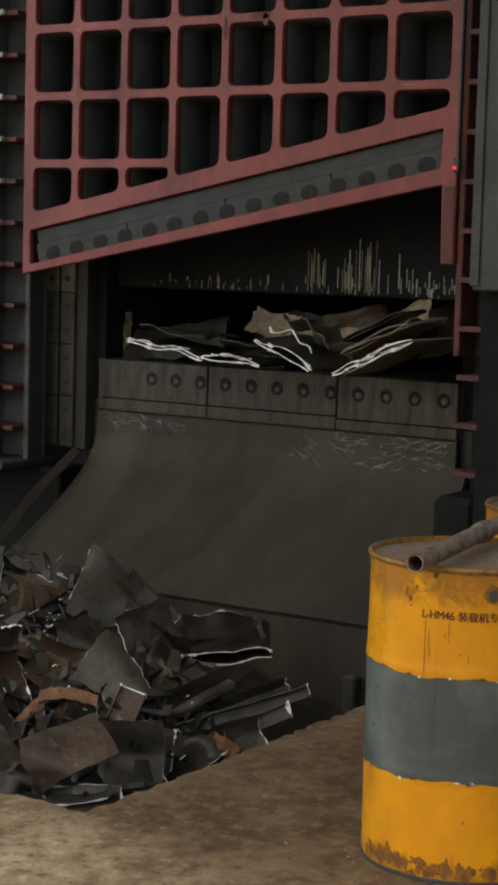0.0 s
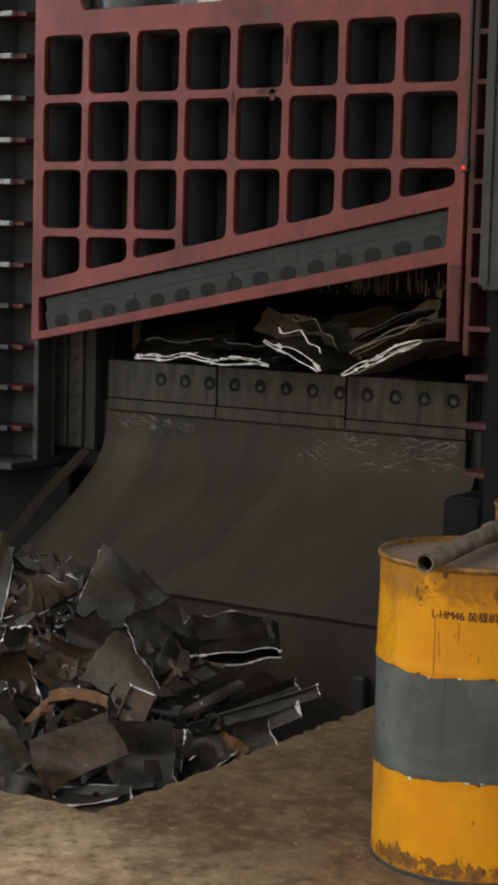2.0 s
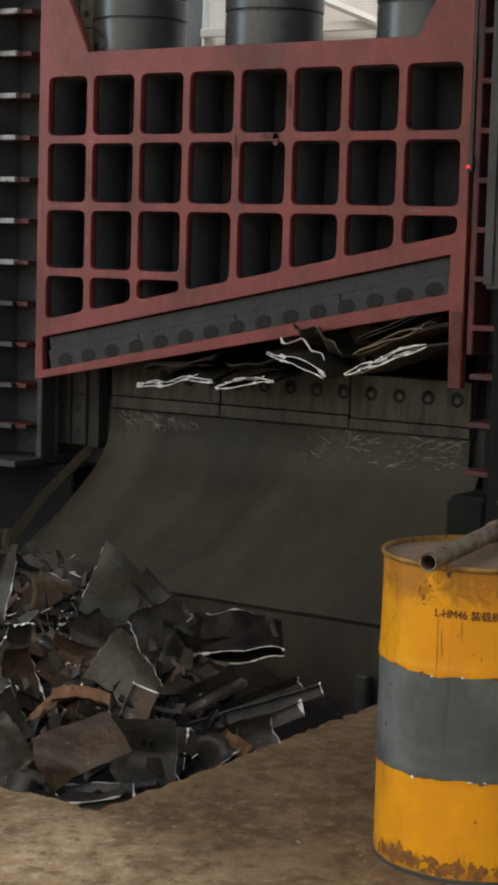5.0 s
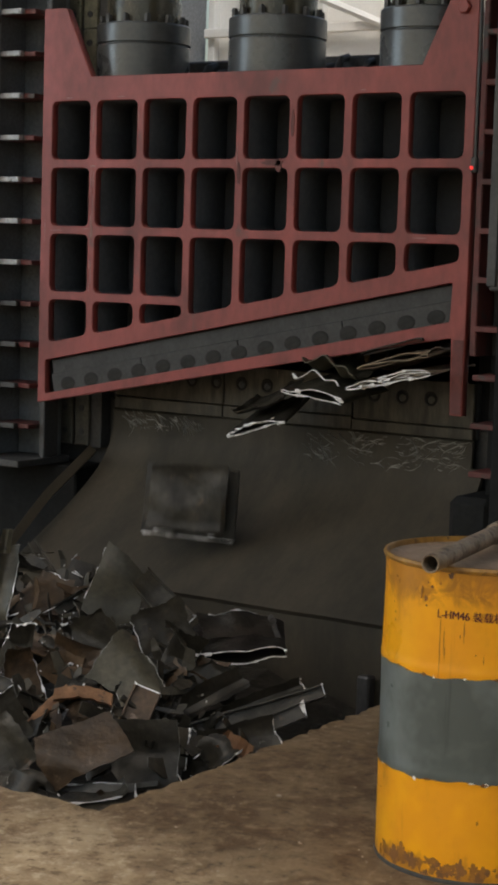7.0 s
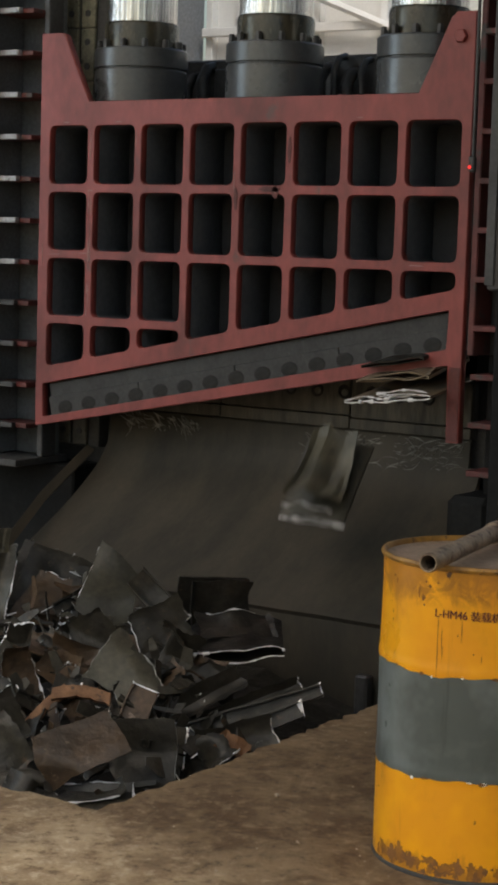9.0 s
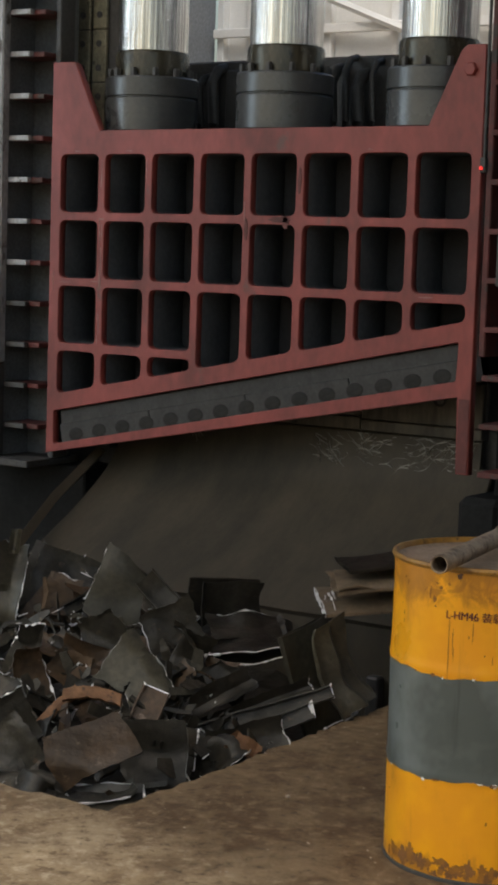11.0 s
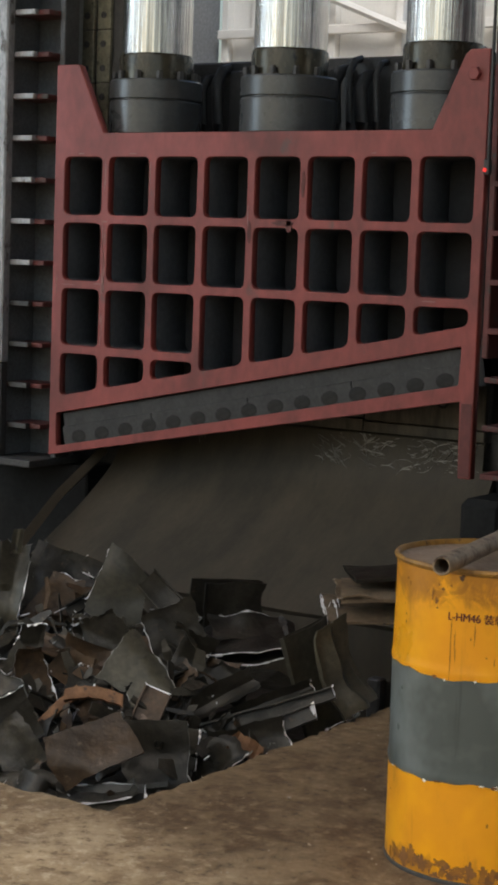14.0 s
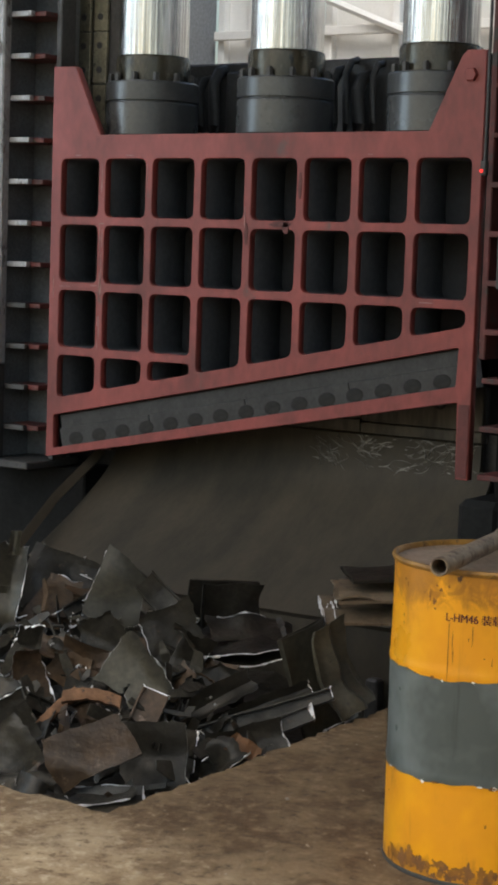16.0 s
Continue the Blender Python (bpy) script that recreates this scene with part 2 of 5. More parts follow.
def drum_paint(name, base, dark, rust, scuff, rim_wear):
    """Enamel worn to rust at the rims, with runs and scuffs."""
    m = bpy.data.materials.new(name)
    m.use_nodes = True
    n, l = m.node_tree.nodes, m.node_tree.links
    b = n["Principled BSDF"]
    co = n.new("ShaderNodeTexCoord").outputs["Object"]

    def tex(scale, detail, r, stretch=(1, 1, 1)):
        mp = n.new("ShaderNodeMapping")
        mp.inputs["Scale"].default_value = stretch
        l.new(co, mp.inputs["Vector"])
        t = n.new("ShaderNodeTexNoise")
        t.inputs["Scale"].default_value, t.inputs["Detail"].default_value, t.inputs["Roughness"].default_value = scale, detail, r
        l.new(mp.outputs["Vector"], t.inputs["Vector"])
        return t.outputs["Fac"]

    def ramp(fac, lo, hi, a=0.0, c=1.0):
        r = n.new("ShaderNodeMapRange")
        for k, v in zip(("From Min", "From Max", "To Min", "To Max"), (lo, hi, a, c)):
            r.inputs[k].default_value = v
        l.new(fac, r.inputs["Value"])
        return r.outputs["Result"]

    def op(kind, a, c):
        x = n.new("ShaderNodeMath")
        x.operation = kind
        for sock, v in zip(x.inputs, (a, c)):
            if isinstance(v, float):
                sock.default_value = v
            else:
                l.new(v, sock)
        return x.outputs[0]

    def blend(fac, a, c):
        x = n.new("ShaderNodeMix")
        x.data_type = "RGBA"
        l.new(fac, x.inputs["Factor"])
        for sock, v in ((x.inputs[6], a), (x.inputs[7], c)):
            if isinstance(v, tuple):
                sock.default_value = (*v, 1)
            else:
                l.new(v, sock)
        return x.outputs[2]

    sep = n.new("ShaderNodeSeparateXYZ")
    l.new(co, sep.inputs[0])
    z = sep.outputs["Z"]
    wear = op("MAXIMUM", ramp(z, 0.74, 0.86), ramp(z, 0.10, 0.02))
    cloud, chips, runs, smear = tex(3.0, 4, 0.6), tex(16, 9, 0.72, (1, 1, 0.8)), tex(26, 5, 0.65, (1, 1, 0.06)), tex(7, 7, 0.7, (1, 1, 0.5))
    col = blend(ramp(cloud, 0.42, 0.58), base, dark)
    col = blend(ramp(smear, 0.52, 0.70, 0.0, 0.6), col, scuff)
    scrub = n.new("ShaderNodeTexNoise")
    scrub.inputs["Scale"].default_value, scrub.inputs["Detail"].default_value, scrub.inputs["Roughness"].default_value, scrub.inputs["Distortion"].default_value = 13, 6, 0.62, 1.6
    l.new(co, scrub.inputs["Vector"])
    grime = op("MULTIPLY", ramp(scrub.outputs["Fac"], 0.43, 0.58), op("MULTIPLY", ramp(z, 0.755, 0.80, 0.0, rim_wear), ramp(cloud, 0.38, 0.54, 0.4, 1.0)))
    col = blend(op("MULTIPLY", grime, 0.85), col, (0.27, 0.105, 0.014))
    col = blend(op("MULTIPLY", ramp(runs, 0.60, 0.70), ramp(cloud, 0.45, 0.6, 0.0, 0.7)), col, scuff)
    stain = op("ADD", smear, op("MULTIPLY", wear, 0.26 * rim_wear))
    col = blend(ramp(stain, 0.60, 0.76, 0.0, 0.85), col, rust)
    bare = op("ADD", chips, op("MULTIPLY", wear, 0.15 * rim_wear))
    hole = ramp(bare, 0.735, 0.76)
    col = blend(hole, col, (0.10, 0.048, 0.022))
    l.new(col, b.inputs["Base Color"])
    l.new(op("MAXIMUM", ramp(cloud, 0.3, 0.7, 0.24, 0.4), op("MULTIPLY", hole, 0.7)), b.inputs["Roughness"])
    bp = n.new("ShaderNodeBump")
    bp.inputs["Strength"].default_value, bp.inputs["Distance"].default_value = 0.25, 0.003
    l.new(op("SUBTRACT", op("MULTIPLY", cloud, 0.6), hole), bp.inputs["Height"])
    l.new(bp.outputs["Normal"], b.inputs["Normal"])
    return m


YELLOW = drum_paint("chipped_yellow_drum_paint", (0.84, 0.385, 0.006), (0.76, 0.32, 0.007), (0.40, 0.17, 0.015), (0.58, 0.25, 0.012), 1.0)
GREYBAND = drum_paint("blue_grey_drum_paint", (0.15, 0.175, 0.172), (0.075, 0.09, 0.086), (0.07, 0.08, 0.072), (0.05, 0.06, 0.055), 0.0)
LID = material("rusty_drum_lid", (0.34, 0.26, 0.19), (0.25, 0.17, 0.11), 0.6, 0.1, 7.0, 60, 0.6, 0.2, (0.22, 0.13, 0.07), 0.6)
RIM = material("dark_rusted_rim", (0.17, 0.075, 0.03), (0.32, 0.14, 0.025), 0.6, 0.1, 14.0, 60, 0.6, 0.2, (0.06, 0.035, 0.02), 0.6)
TOP_RIM = material("worn_yellow_rim", (0.38, 0.20, 0.03), (0.20, 0.10, 0.03), 0.5, 0.1, 16.0, 60, 0.5, 0.2, (0.06, 0.035, 0.02), 0.58)
PIPE = material("weathered_grey_pipe", (0.29, 0.225, 0.15), (0.15, 0.108, 0.07), 0.6, 0.05, 14.0, 60, 0.4, 0.6, (0.08, 0.05, 0.032), 0.54, dent=1.5)
STAIN = material("brown_rust_stain", (0.38, 0.16, 0.015), (0.22, 0.09, 0.015), 0.55, 0.0, 20, 60, 0.6, 0.1)
LED = bpy.data.materials.new("red_indicator")
LED.use_nodes = True
LED.node_tree.nodes["Principled BSDF"].inputs["Base Color"].default_value = (0.5, 0.01, 0.01, 1)
LED.node_tree.nodes["Principled BSDF"].inputs["Emission Color"].default_value = (1, 0.05, 0.04, 1)
LED.node_tree.nodes["Principled BSDF"].inputs["Emission Strength"].default_value = 1.2
SCUFF = material("rubbed_pale_red", (0.45, 0.26, 0.24), (0.3, 0.15, 0.14), 0.55, 0.0, 20, 60, 0.6, 0.1)
INK = material("dark_stencil_ink", (0.15, 0.03, 0.015), (0.09, 0.028, 0.018), 0.6, 0.0, 30, 90, 0.5, 0.0)
WHITE_WALL = material("white_corrugated_cladding", (0.9, 0.89, 0.86), (0.84, 0.82, 0.77), 0.6, 0.0, 2.0, 30, 0.6, 0.0, grain_lo=0.96)
SHED = material("grey_shed_cladding", (0.3, 0.31, 0.32), (0.24, 0.25, 0.26), 0.7, 0.0, 1.0, 30, 0.6, 0.05)


# ---- mesh helpers ----
def empty(name, label, category, group="", kind="", at=None):
    ob = new(name)
    ob.empty_display_size = 0.1
    if at is not None:
        ob.matrix_basis = at
    return tagged(ob, label, category, group, kind)


def part(name, bm, mat, parent=None, label="", smooth=False, at=None):
    bmesh.ops.recalc_face_normals(bm, faces=bm.faces)
    for f in bm.faces:
        f.smooth = smooth
    if smooth:
        for e in bm.edges:
            if len(e.link_faces) == 2 and e.calc_face_angle(0) > 0.6:
                e.smooth = False
    me = bpy.data.meshes.new(name)
    bm.to_mesh(me)
    bm.free()
    me.materials.append(mat)
    ob = new(name, me)
    if parent is not None:
        ob.parent = parent
    if at is not None:
        ob.matrix_basis = at
    if label:
        ob["label"] = label
    return ob


def box(x0, x1, y0, y1, z0, z1, bevel=0.004, bm=None):
    b2 = bmesh.new()
    bmesh.ops.create_cube(b2, size=1)
    for v in b2.verts:
        v.co = Vector((x0 + (v.co.x + 0.5) * (x1 - x0), y0 + (v.co.y + 0.5) * (y1 - y0), z0 + (v.co.z + 0.5) * (z1 - z0)))
    if bevel:
        bmesh.ops.bevel(b2, geom=b2.edges[:], offset=bevel, segments=1, affect="EDGES")
    if bm is None:
        return b2
    me = bpy.data.meshes.new("tmp")
    b2.to_mesh(me)
    b2.free()
    bm.from_mesh(me)
    bpy.data.meshes.remove(me)
    return bm


def lathe(profile, n=48, bm=None, m=Matrix()):
    """Turned solid from (r, z) pairs, closed where r is 0."""
    bm = bm or bmesh.new()
    rings = []
    for r, z in profile:
        if r <= 1e-6:
            rings.append([bm.verts.new(m @ Vector((0, 0, z)))])
        else:
            rings.append([bm.verts.new(m @ Vector((r * math.cos(2 * math.pi * k / n), r * math.sin(2 * math.pi * k / n), z))) for k in range(n)])
    for a, b in zip(rings, rings[1:]):
        for k in range(n):
            j = (k + 1) % n
            q = [a[k % len(a)], a[j % len(a)], b[j % len(b)], b[k % len(b)]]
            q = list(dict.fromkeys(q))
            if len(q) > 2:
                bm.faces.new(q)
    return bm


def tube(points, r, n=10, bm=None, cap=True):
    """Round bar along points."""
    bm = bm or bmesh.new()
    pts = [Vector(p) for p in points]
    rings = []
    for i, p in enumerate(pts):
        d = (pts[min(i + 1, len(pts) - 1)] - pts[max(i - 1, 0)]).normalized()
        q = d.to_track_quat("Z", "Y")
        rings.append([bm.verts.new(p + q @ Vector((r * math.cos(2 * math.pi * k / n), r * math.sin(2 * math.pi * k / n), 0))) for k in range(n)])
    for a, b in zip(rings, rings[1:]):
        for k in range(n):
            bm.faces.new((a[k], a[(k + 1) % n], b[(k + 1) % n], b[k]))
    if cap:
        bm.faces.new(rings[0][::-1])
        bm.faces.new(rings[-1])
    return bm


def rounded(pts, r, n=4):
    out = []
    c = len(pts)
    for i in range(c):
        p, a, b = Vector(pts[i]), Vector(pts[i - 1]), Vector(pts[(i + 1) % c])
        u, v = (a - p), (b - p)
        rr = min(r, u.length * 0.45, v.length * 0.45)
        s, e = p + u.normalized() * rr, p + v.normalized() * rr
        for k in range(n + 1):
            t = k / n
            out.append(tuple(s * (1 - t) ** 2 + p * 2 * t * (1 - t) + e * t * t))
    return out


def plate(name, outline, holes, y0, y1, mat, parent, label="", bevel=0.003):
    """Upright plate in the xz plane between y0 and y1, with holes through it."""
    cu = bpy.data.curves.new(name, "CURVE")
    cu.dimensions, cu.fill_mode = "2D", "BOTH"
    cu.extrude, cu.bevel_depth, cu.bevel_resolution = (y1 - y0) / 2 - bevel, bevel, 0
    for loop in (outline, *holes):
        s = cu.splines.new("POLY")
        s.points.add(len(loop) - 1)
        for p, q in zip(s.points, loop):
            p.co = (q[0], q[1], 0, 1)
        s.use_cyclic_u = True
    tmp = bpy.data.objects.new("tmp_curve", cu)
    me = bpy.data.meshes.new_from_object(tmp)
    bpy.data.objects.remove(tmp)
    bpy.data.curves.remove(cu)
    me.transform(Matrix.Translation((0, (y0 + y1) / 2, 0)) @ Matrix.Rotation(radians(90), 4, "X"))
    bm = bmesh.new()
    bm.from_mesh(me)
    bmesh.ops.remove_doubles(bm, verts=bm.verts[:], dist=0.00005)
    bm.to_mesh(me)
    bm.free()
    me.name = name
    me.materials.clear()
    me.materials.append(mat)
    ob = new(name, me)
    ob.parent = parent
    if label:
        ob["label"] = label
    return ob


# ---- ground with the scrap pit ----
PIT_X0, PIT_X1, PIT_Y0, PIT_Y1, PIT_Z = -3.3, 0.0, 0.0, 2.6, -0.9
rng = random.Random(4)


def ground():
    bm = bmesh.new()
    loop = []

    def run(a, b, n, jitter):
        for k in range(n):
            t = k / n
            w = jitter if 0 < k else 0
            loop.append((a[0] + (b[0] - a[0]) * t + rng.uniform(-w, w), a[1] + (b[1] - a[1]) * t + rng.uniform(-w, w)))

    run((PIT_X1, PIT_Y0), (PIT_X1, PIT_Y1), 70, 0.014)
    run((PIT_X1, PIT_Y1), (PIT_X0, PIT_Y1), 4, 0)
    run((PIT_X0, PIT_Y1), (PIT_X0, PIT_Y0), 4, 0)
    run((PIT_X0, PIT_Y0), (PIT_X1, PIT_Y0), 110, 0.014)
    inner = [bm.verts.new((x, y, 0)) for x, y in loop]
    outer = [bm.verts.new(p) for p in ((-60, -60, 0), (60, -60, 0), (60, 60, 0), (-60, 60, 0))]
    edges = [bm.edges.new((r[i], r[(i + 1) % len(r)])) for r in (inner, outer) for i in range(len(r))]
    bmesh.ops.triangle_fill(bm, edges=edges, use_beauty=True, normal=(0, 0, 1))
    lip = []
    for v in inner:
        d = Vector((-1.65, 1.3, 0)) - v.co
        lip.append(bm.verts.new(v.co + Vector((d.x, d.y, 0)).normalized() * 0.012 + Vector((0, 0, -0.02 - rng.random() * 0.02))))
    for i in range(len(inner)):
        j = (i + 1) % len(inner)
        bm.faces.new((inner[i], inner[j], lip[j], lip[i]))
    g = part("ground", bm, CONCRETE)
    tagged(g, "dusty brown oil-stained concrete yard floor with broken pit edge", "ground", kind="structure")
    bm = bmesh.new()
    for x0, x1, y0, y1 in ((PIT_X1, PIT_X1 + 0.2, PIT_Y0 - 0.2, PIT_Y1), (PIT_X0 - 0.2, PIT_X0, PIT_Y0 - 0.2, PIT_Y1), (PIT_X0, PIT_X1, PIT_Y0 - 0.2, PIT_Y0)):
        box(x0, x1, y0, y1, PIT_Z, -0.03, 0, bm)
    box(PIT_X0, PIT_X1, PIT_Y0, PIT_Y1, PIT_Z - 0.1, PIT_Z, 0, bm)
    w = part("pit", bm, PIT_WALL)
    tagged(w, "dirty concrete scrap pit sunk in the floor", "pit", kind="structure")


ground()


def grit():
    """Loose crumbs of concrete and rust on the floor."""
    r = random.Random(6)
    bm = bmesh.new()
    for k in range(420):
        x, y = r.uniform(-1.2, 2.2), r.uniform(-2.2, 1.8)
        if -3.3 < x < 0.03 and y > -0.03 or (x - 1.079) ** 2 + (y - 0.386) ** 2 < 0.1:
            continue
        q = r.uniform(0.002, 0.005) * (2.4 if r.random() < 0.06 else 1)
        vs = [bm.verts.new((x + q * r.uniform(0.6, 1.3) * a, y + q * r.uniform(0.6, 1.3) * b, max(0.0, q * 0.5 + q * 0.6 * c))) for a, b, c in ((1, 0, 0), (-1, 0, 0), (0, 1, 0), (0, -1, 0), (0, 0, 1), (0, 0, -1))]
        for f in ((0, 2, 4), (2, 1, 4), (1, 3, 4), (3, 0, 4), (2, 0, 5), (1, 2, 5), (3, 1, 5), (0, 3, 5)):
            bm.faces.new([vs[i] for i in f])
    tagged(part("grit", bm, GRIT), "loose pale concrete crumbs on the floor", "grit", kind="stuff")


grit()


# ---- shed round the machine ----
def shed():
    for name, args, lab in (
        # unseen west wall stops short at y -1.5 to let the added fill light in
        ("wall_west", (-9.2, -9, -1.5, 13, 0, 8), "grey steel-clad side wall of the shed"),
        ("wall_east", (9, 9.2, -6, 13, 0, 8), "grey steel-clad side wall of the shed"),
    ):
        tagged(part(name, box(*args, 0), SHED), lab, "wall", kind="structure")
    bm = bmesh.new()
    for x0, x1, y0, y1 in ((-9.2, -8.2, -5, 6), (-2.6, 9.2, -5, 6), (-8.2, -2.6, -5, -2.5), (-8.2, -2.6, 5.2, 6)):
        box(x0, x1, y0, y1, 8.0, 8.2, 0, bm)
    tagged(part("ceiling", bm, SHED), "grey sheet-metal shed roof", "ceiling", kind="structure")
    bm = bmesh.new()
    for args in ((-9, 9, 13, 13.2, 0, 3.55), (-9, 9, 13, 13.2, 6.2, 8)):
        box(*args, 0, bm)
    wall = tagged(part("wall_north", bm, WHITE_WALL), "white sheet-clad rear wall of the shed with open clerestory", "wall", kind="structure")
    for k in range(24):
        x = -8.8 + k * 0.76
        part("cladding_rib", box(x, x + 0.07, 12.94, 13.0, 0.0, 3.55, 0.01), WHITE_WALL, wall)
    win = empty("window_1", "white steel framed clerestory opening in the rear wall", "window", kind="structure")
    r = random.Random(2)
    x = -8.9
    while x < 8.6:
        w = r.choice((0.42, 0.6, 0.85))
        part("mullion", box(x, x + 0.09, 12.9, 13.05, 3.55, 6.2, 0.008), WHITE_WALL, win)
        if r.random() < 0.8:
            part("panel", box(x + 0.092, x + w, 13.0, 13.03, 3.55, r.choice((4.3, 4.7, 6.2)), 0.004), WHITE_WALL, win)
        x += w
    for z in (4.12, 5.0, 5.6):
        part("rail", box(-8.9, 8.9, 12.82, 12.895, z, z + 0.1, 0.008), WHITE_WALL, win)
    for x in (-8, -6, -4, -2):
        part("brace", tube([(x, 12.78, 4.75), (x + 1.9, 12.78, 4.0)], 0.05, 6), WHITE_WALL, win)


shed()

# ---- gantry shear ----
RY = 2.66                     # front face of the ram
COLX = [-2.526 + 0.2853 * k for k in range(9)]
ROWZ = [2.165 - 0.3206 * k for k in range(4)]
SLOPE = 0.205


def slot_top(x):
    return 0.883 + SLOPE * (x + 2.52)


def hexbolt(parent, x, y, z, r=0.022, h=0.012, mat=None, name="bolt"):
    m = Matrix.Translation((x, y, z)) @ Matrix.Rotation(radians(90), 4, "X")
    return part(name, lathe([(0, 0), (r, 0), (r, h * 0.8), (r * 0.85, h), (0, h)], 6, None, m), mat or DARK_STEEL, parent)


def build_ram():
    ram = empty("shear_ram", "red painted ribbed shear ram with slanted upper blade", "shear ram")
    cells = []
    for k in range(8):
        x0, x1 = COLX[k] + 0.0175, COLX[k + 1] - 0.0175
        if k == 0:
            x0 += 0.008
        if k == 7:
            x1 = -0.24
        for j in range(4):
            z1 = ROWZ[j] - 0.017
            b0, b1 = slot_top(x0) + 0.078, slot_top(x1) + 0.078
            last = j == 3 or (j == 2 and k >= 3)
            if j == 3 and k >= 3:
                continue
            if last:
                pts = [(x0, b0), (x1, b1), (x1, z1), (x0, z1)]
            else:
                z0 = ROWZ[j + 1] + 0.017
                pts = [(x0, z0), (x1, z0), (x1, z1), (x0, z1)]
            cells.append(rounded(pts, 0.04, 5))
    xl, xr = -2.557, -0.20
    st = lambda x, d: slot_top(x) + d
    slot = rounded([(-2.515, st(-2.515, -0.172)), (-0.272, st(-0.272, -0.172)), (-0.264, st(-0.264, 0)), (-2.518, st(-2.518, 0))], 0.012, 2)
    outline = [(xl, 0.672), (-0.262, st(-0.262, -0.235)), (-0.255, 0.78), (xr, 0.78), (xr, 2.59), (-0.285, 2.59), (-0.31, 2.57), (-0.455, 2.256), (-2.262, 2.256), (-2.42, 2.58), (-2.435, 2.587), (xl, 2.587)]
    plate("face_plate", outline, [*cells, slot], RY, RY + 0.045, RED, ram, "red painted lattice plate with rounded openings")
    inner = [(xl + 0.004, st(xl, 0.03)), (-0.29, st(-0.29, 0.03)), (-0.215, st(-0.215, 0.03)), (-0.215, 2.25), (xl + 0.004, 2.25)]
    # haze and pocket shade are in these two plates' colours
    plate("rib_lattice", inner, cells, RY + 0.0455, RY + 0.28, POCKET, ram, "dark ribs behind the lattice, tinted blue for haze")
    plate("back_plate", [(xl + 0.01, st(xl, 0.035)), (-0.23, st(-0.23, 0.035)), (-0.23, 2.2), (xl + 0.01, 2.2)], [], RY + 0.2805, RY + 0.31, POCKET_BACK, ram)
    # upper blade in its slanted seat
    ang = math.atan(SLOPE)
    L = 2.245 / math.cos(ang) - 0.02
    base = Matrix.Translation((-2.5, 0, slot_top(-2.5))) @ Matrix.Rotation(-ang, 4, "Y")
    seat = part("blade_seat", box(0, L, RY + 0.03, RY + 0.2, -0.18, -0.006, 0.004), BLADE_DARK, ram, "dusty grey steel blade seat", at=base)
    n = 4
    for k in range(n):
        a, b = k * L / n + 0.001, (k + 1) * L / n - 0.001
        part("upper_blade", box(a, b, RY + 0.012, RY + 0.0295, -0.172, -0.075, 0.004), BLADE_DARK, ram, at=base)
    for k in range(15):
        x = 0.1 + k * (L - 0.2) / 14
        m = base @ Matrix.Translation((x, RY + 0.012, -0.136)) @ Matrix.Rotation(radians(90), 4, "X") @ Matrix.Diagonal((1.3, 0.95, 1, 1))
        # shallow disc, its black colour standing for the shaded recess
        part("blade_bolt", lathe([(0, 0.002), (0.02, 0.003), (0.03, 0.002), (0.038, -0.001)], 14), RECESS_SHADE, ram, at=m)
    for x, z in ((-0.262, 2.49),):
        hexbolt(ram, x, RY, z, 0.03, 0.02, RED)
    # top plate, cylinders' flanges and rods
    part("top_plate", box(-2.5, -0.27, RY + 0.046, RY + 0.62, 2.205, 2.262, 0.006), DARK_STEEL, ram)
    for x in (-2.185, -1.40, -0.585):
        m = Matrix.Translation((x, RY + 0.31, 0))
        fl = part("flange", lathe([(0, 2.262), (0.222, 2.262), (0.228, 2.27), (0.228, 2.42), (0.222, 2.428), (0.218, 2.428), (0.218, 2.432), (0.23, 2.436), (0.23, 2.52), (0.223, 2.528), (0, 2.528)], 56, None, m), FLANGE, ram, "oily grey steel cylinder flange", True)
        part("collar", lathe([(0, 2.528), (0.186, 2.528), (0.186, 2.55), (0.181, 2.575), (0.183, 2.63), (0.178, 2.65), (0, 2.655)], 48, None, m), GREASY, ram, "greasy olive collar under the rod", True)
        for k in range(12):
            a = 2 * math.pi * k / 12 + 0.2
            part("flange_bolt", lathe([(0.016, 2.526), (0.016, 2.562), (0.012, 2.568), (0, 2.568)], 6, None, Matrix.Translation((x + 0.205 * math.cos(a), RY + 0.31 + 0.205 * math.sin(a), 0))), DARK_STEEL, fl)
        part("rod", lathe([(0.172, 2.655), (0.172, 4.6), (0, 4.6)], 64, None, m), CHROME, ram, "polished chrome piston rod", True)
    # clamp ring and grease on the rods' feet
    for x, z, wx, wz in ((-1.20, 1.848, 0.055, 0.013), (-1.17, 1.835, 0.016, 0.03), (-1.10, 2.02, 0.009, 0.06), (-1.385, 1.80, 0.009, 0.05)):
        pts = [(x + wx * (1 + 0.35 * noise.noise((k * 0.9, x, 1))) * math.cos(k * 0.45), z + wz * (1 + 0.35 * noise.noise((k * 0.9, x, 4))) * math.sin(k * 0.45)) for k in range(14)]
        plate("grease_smear", pts, [], RY - 0.0025, RY + 0.001, RED_DIRTY, ram, "", 0.0004)
    r = random.Random(14)
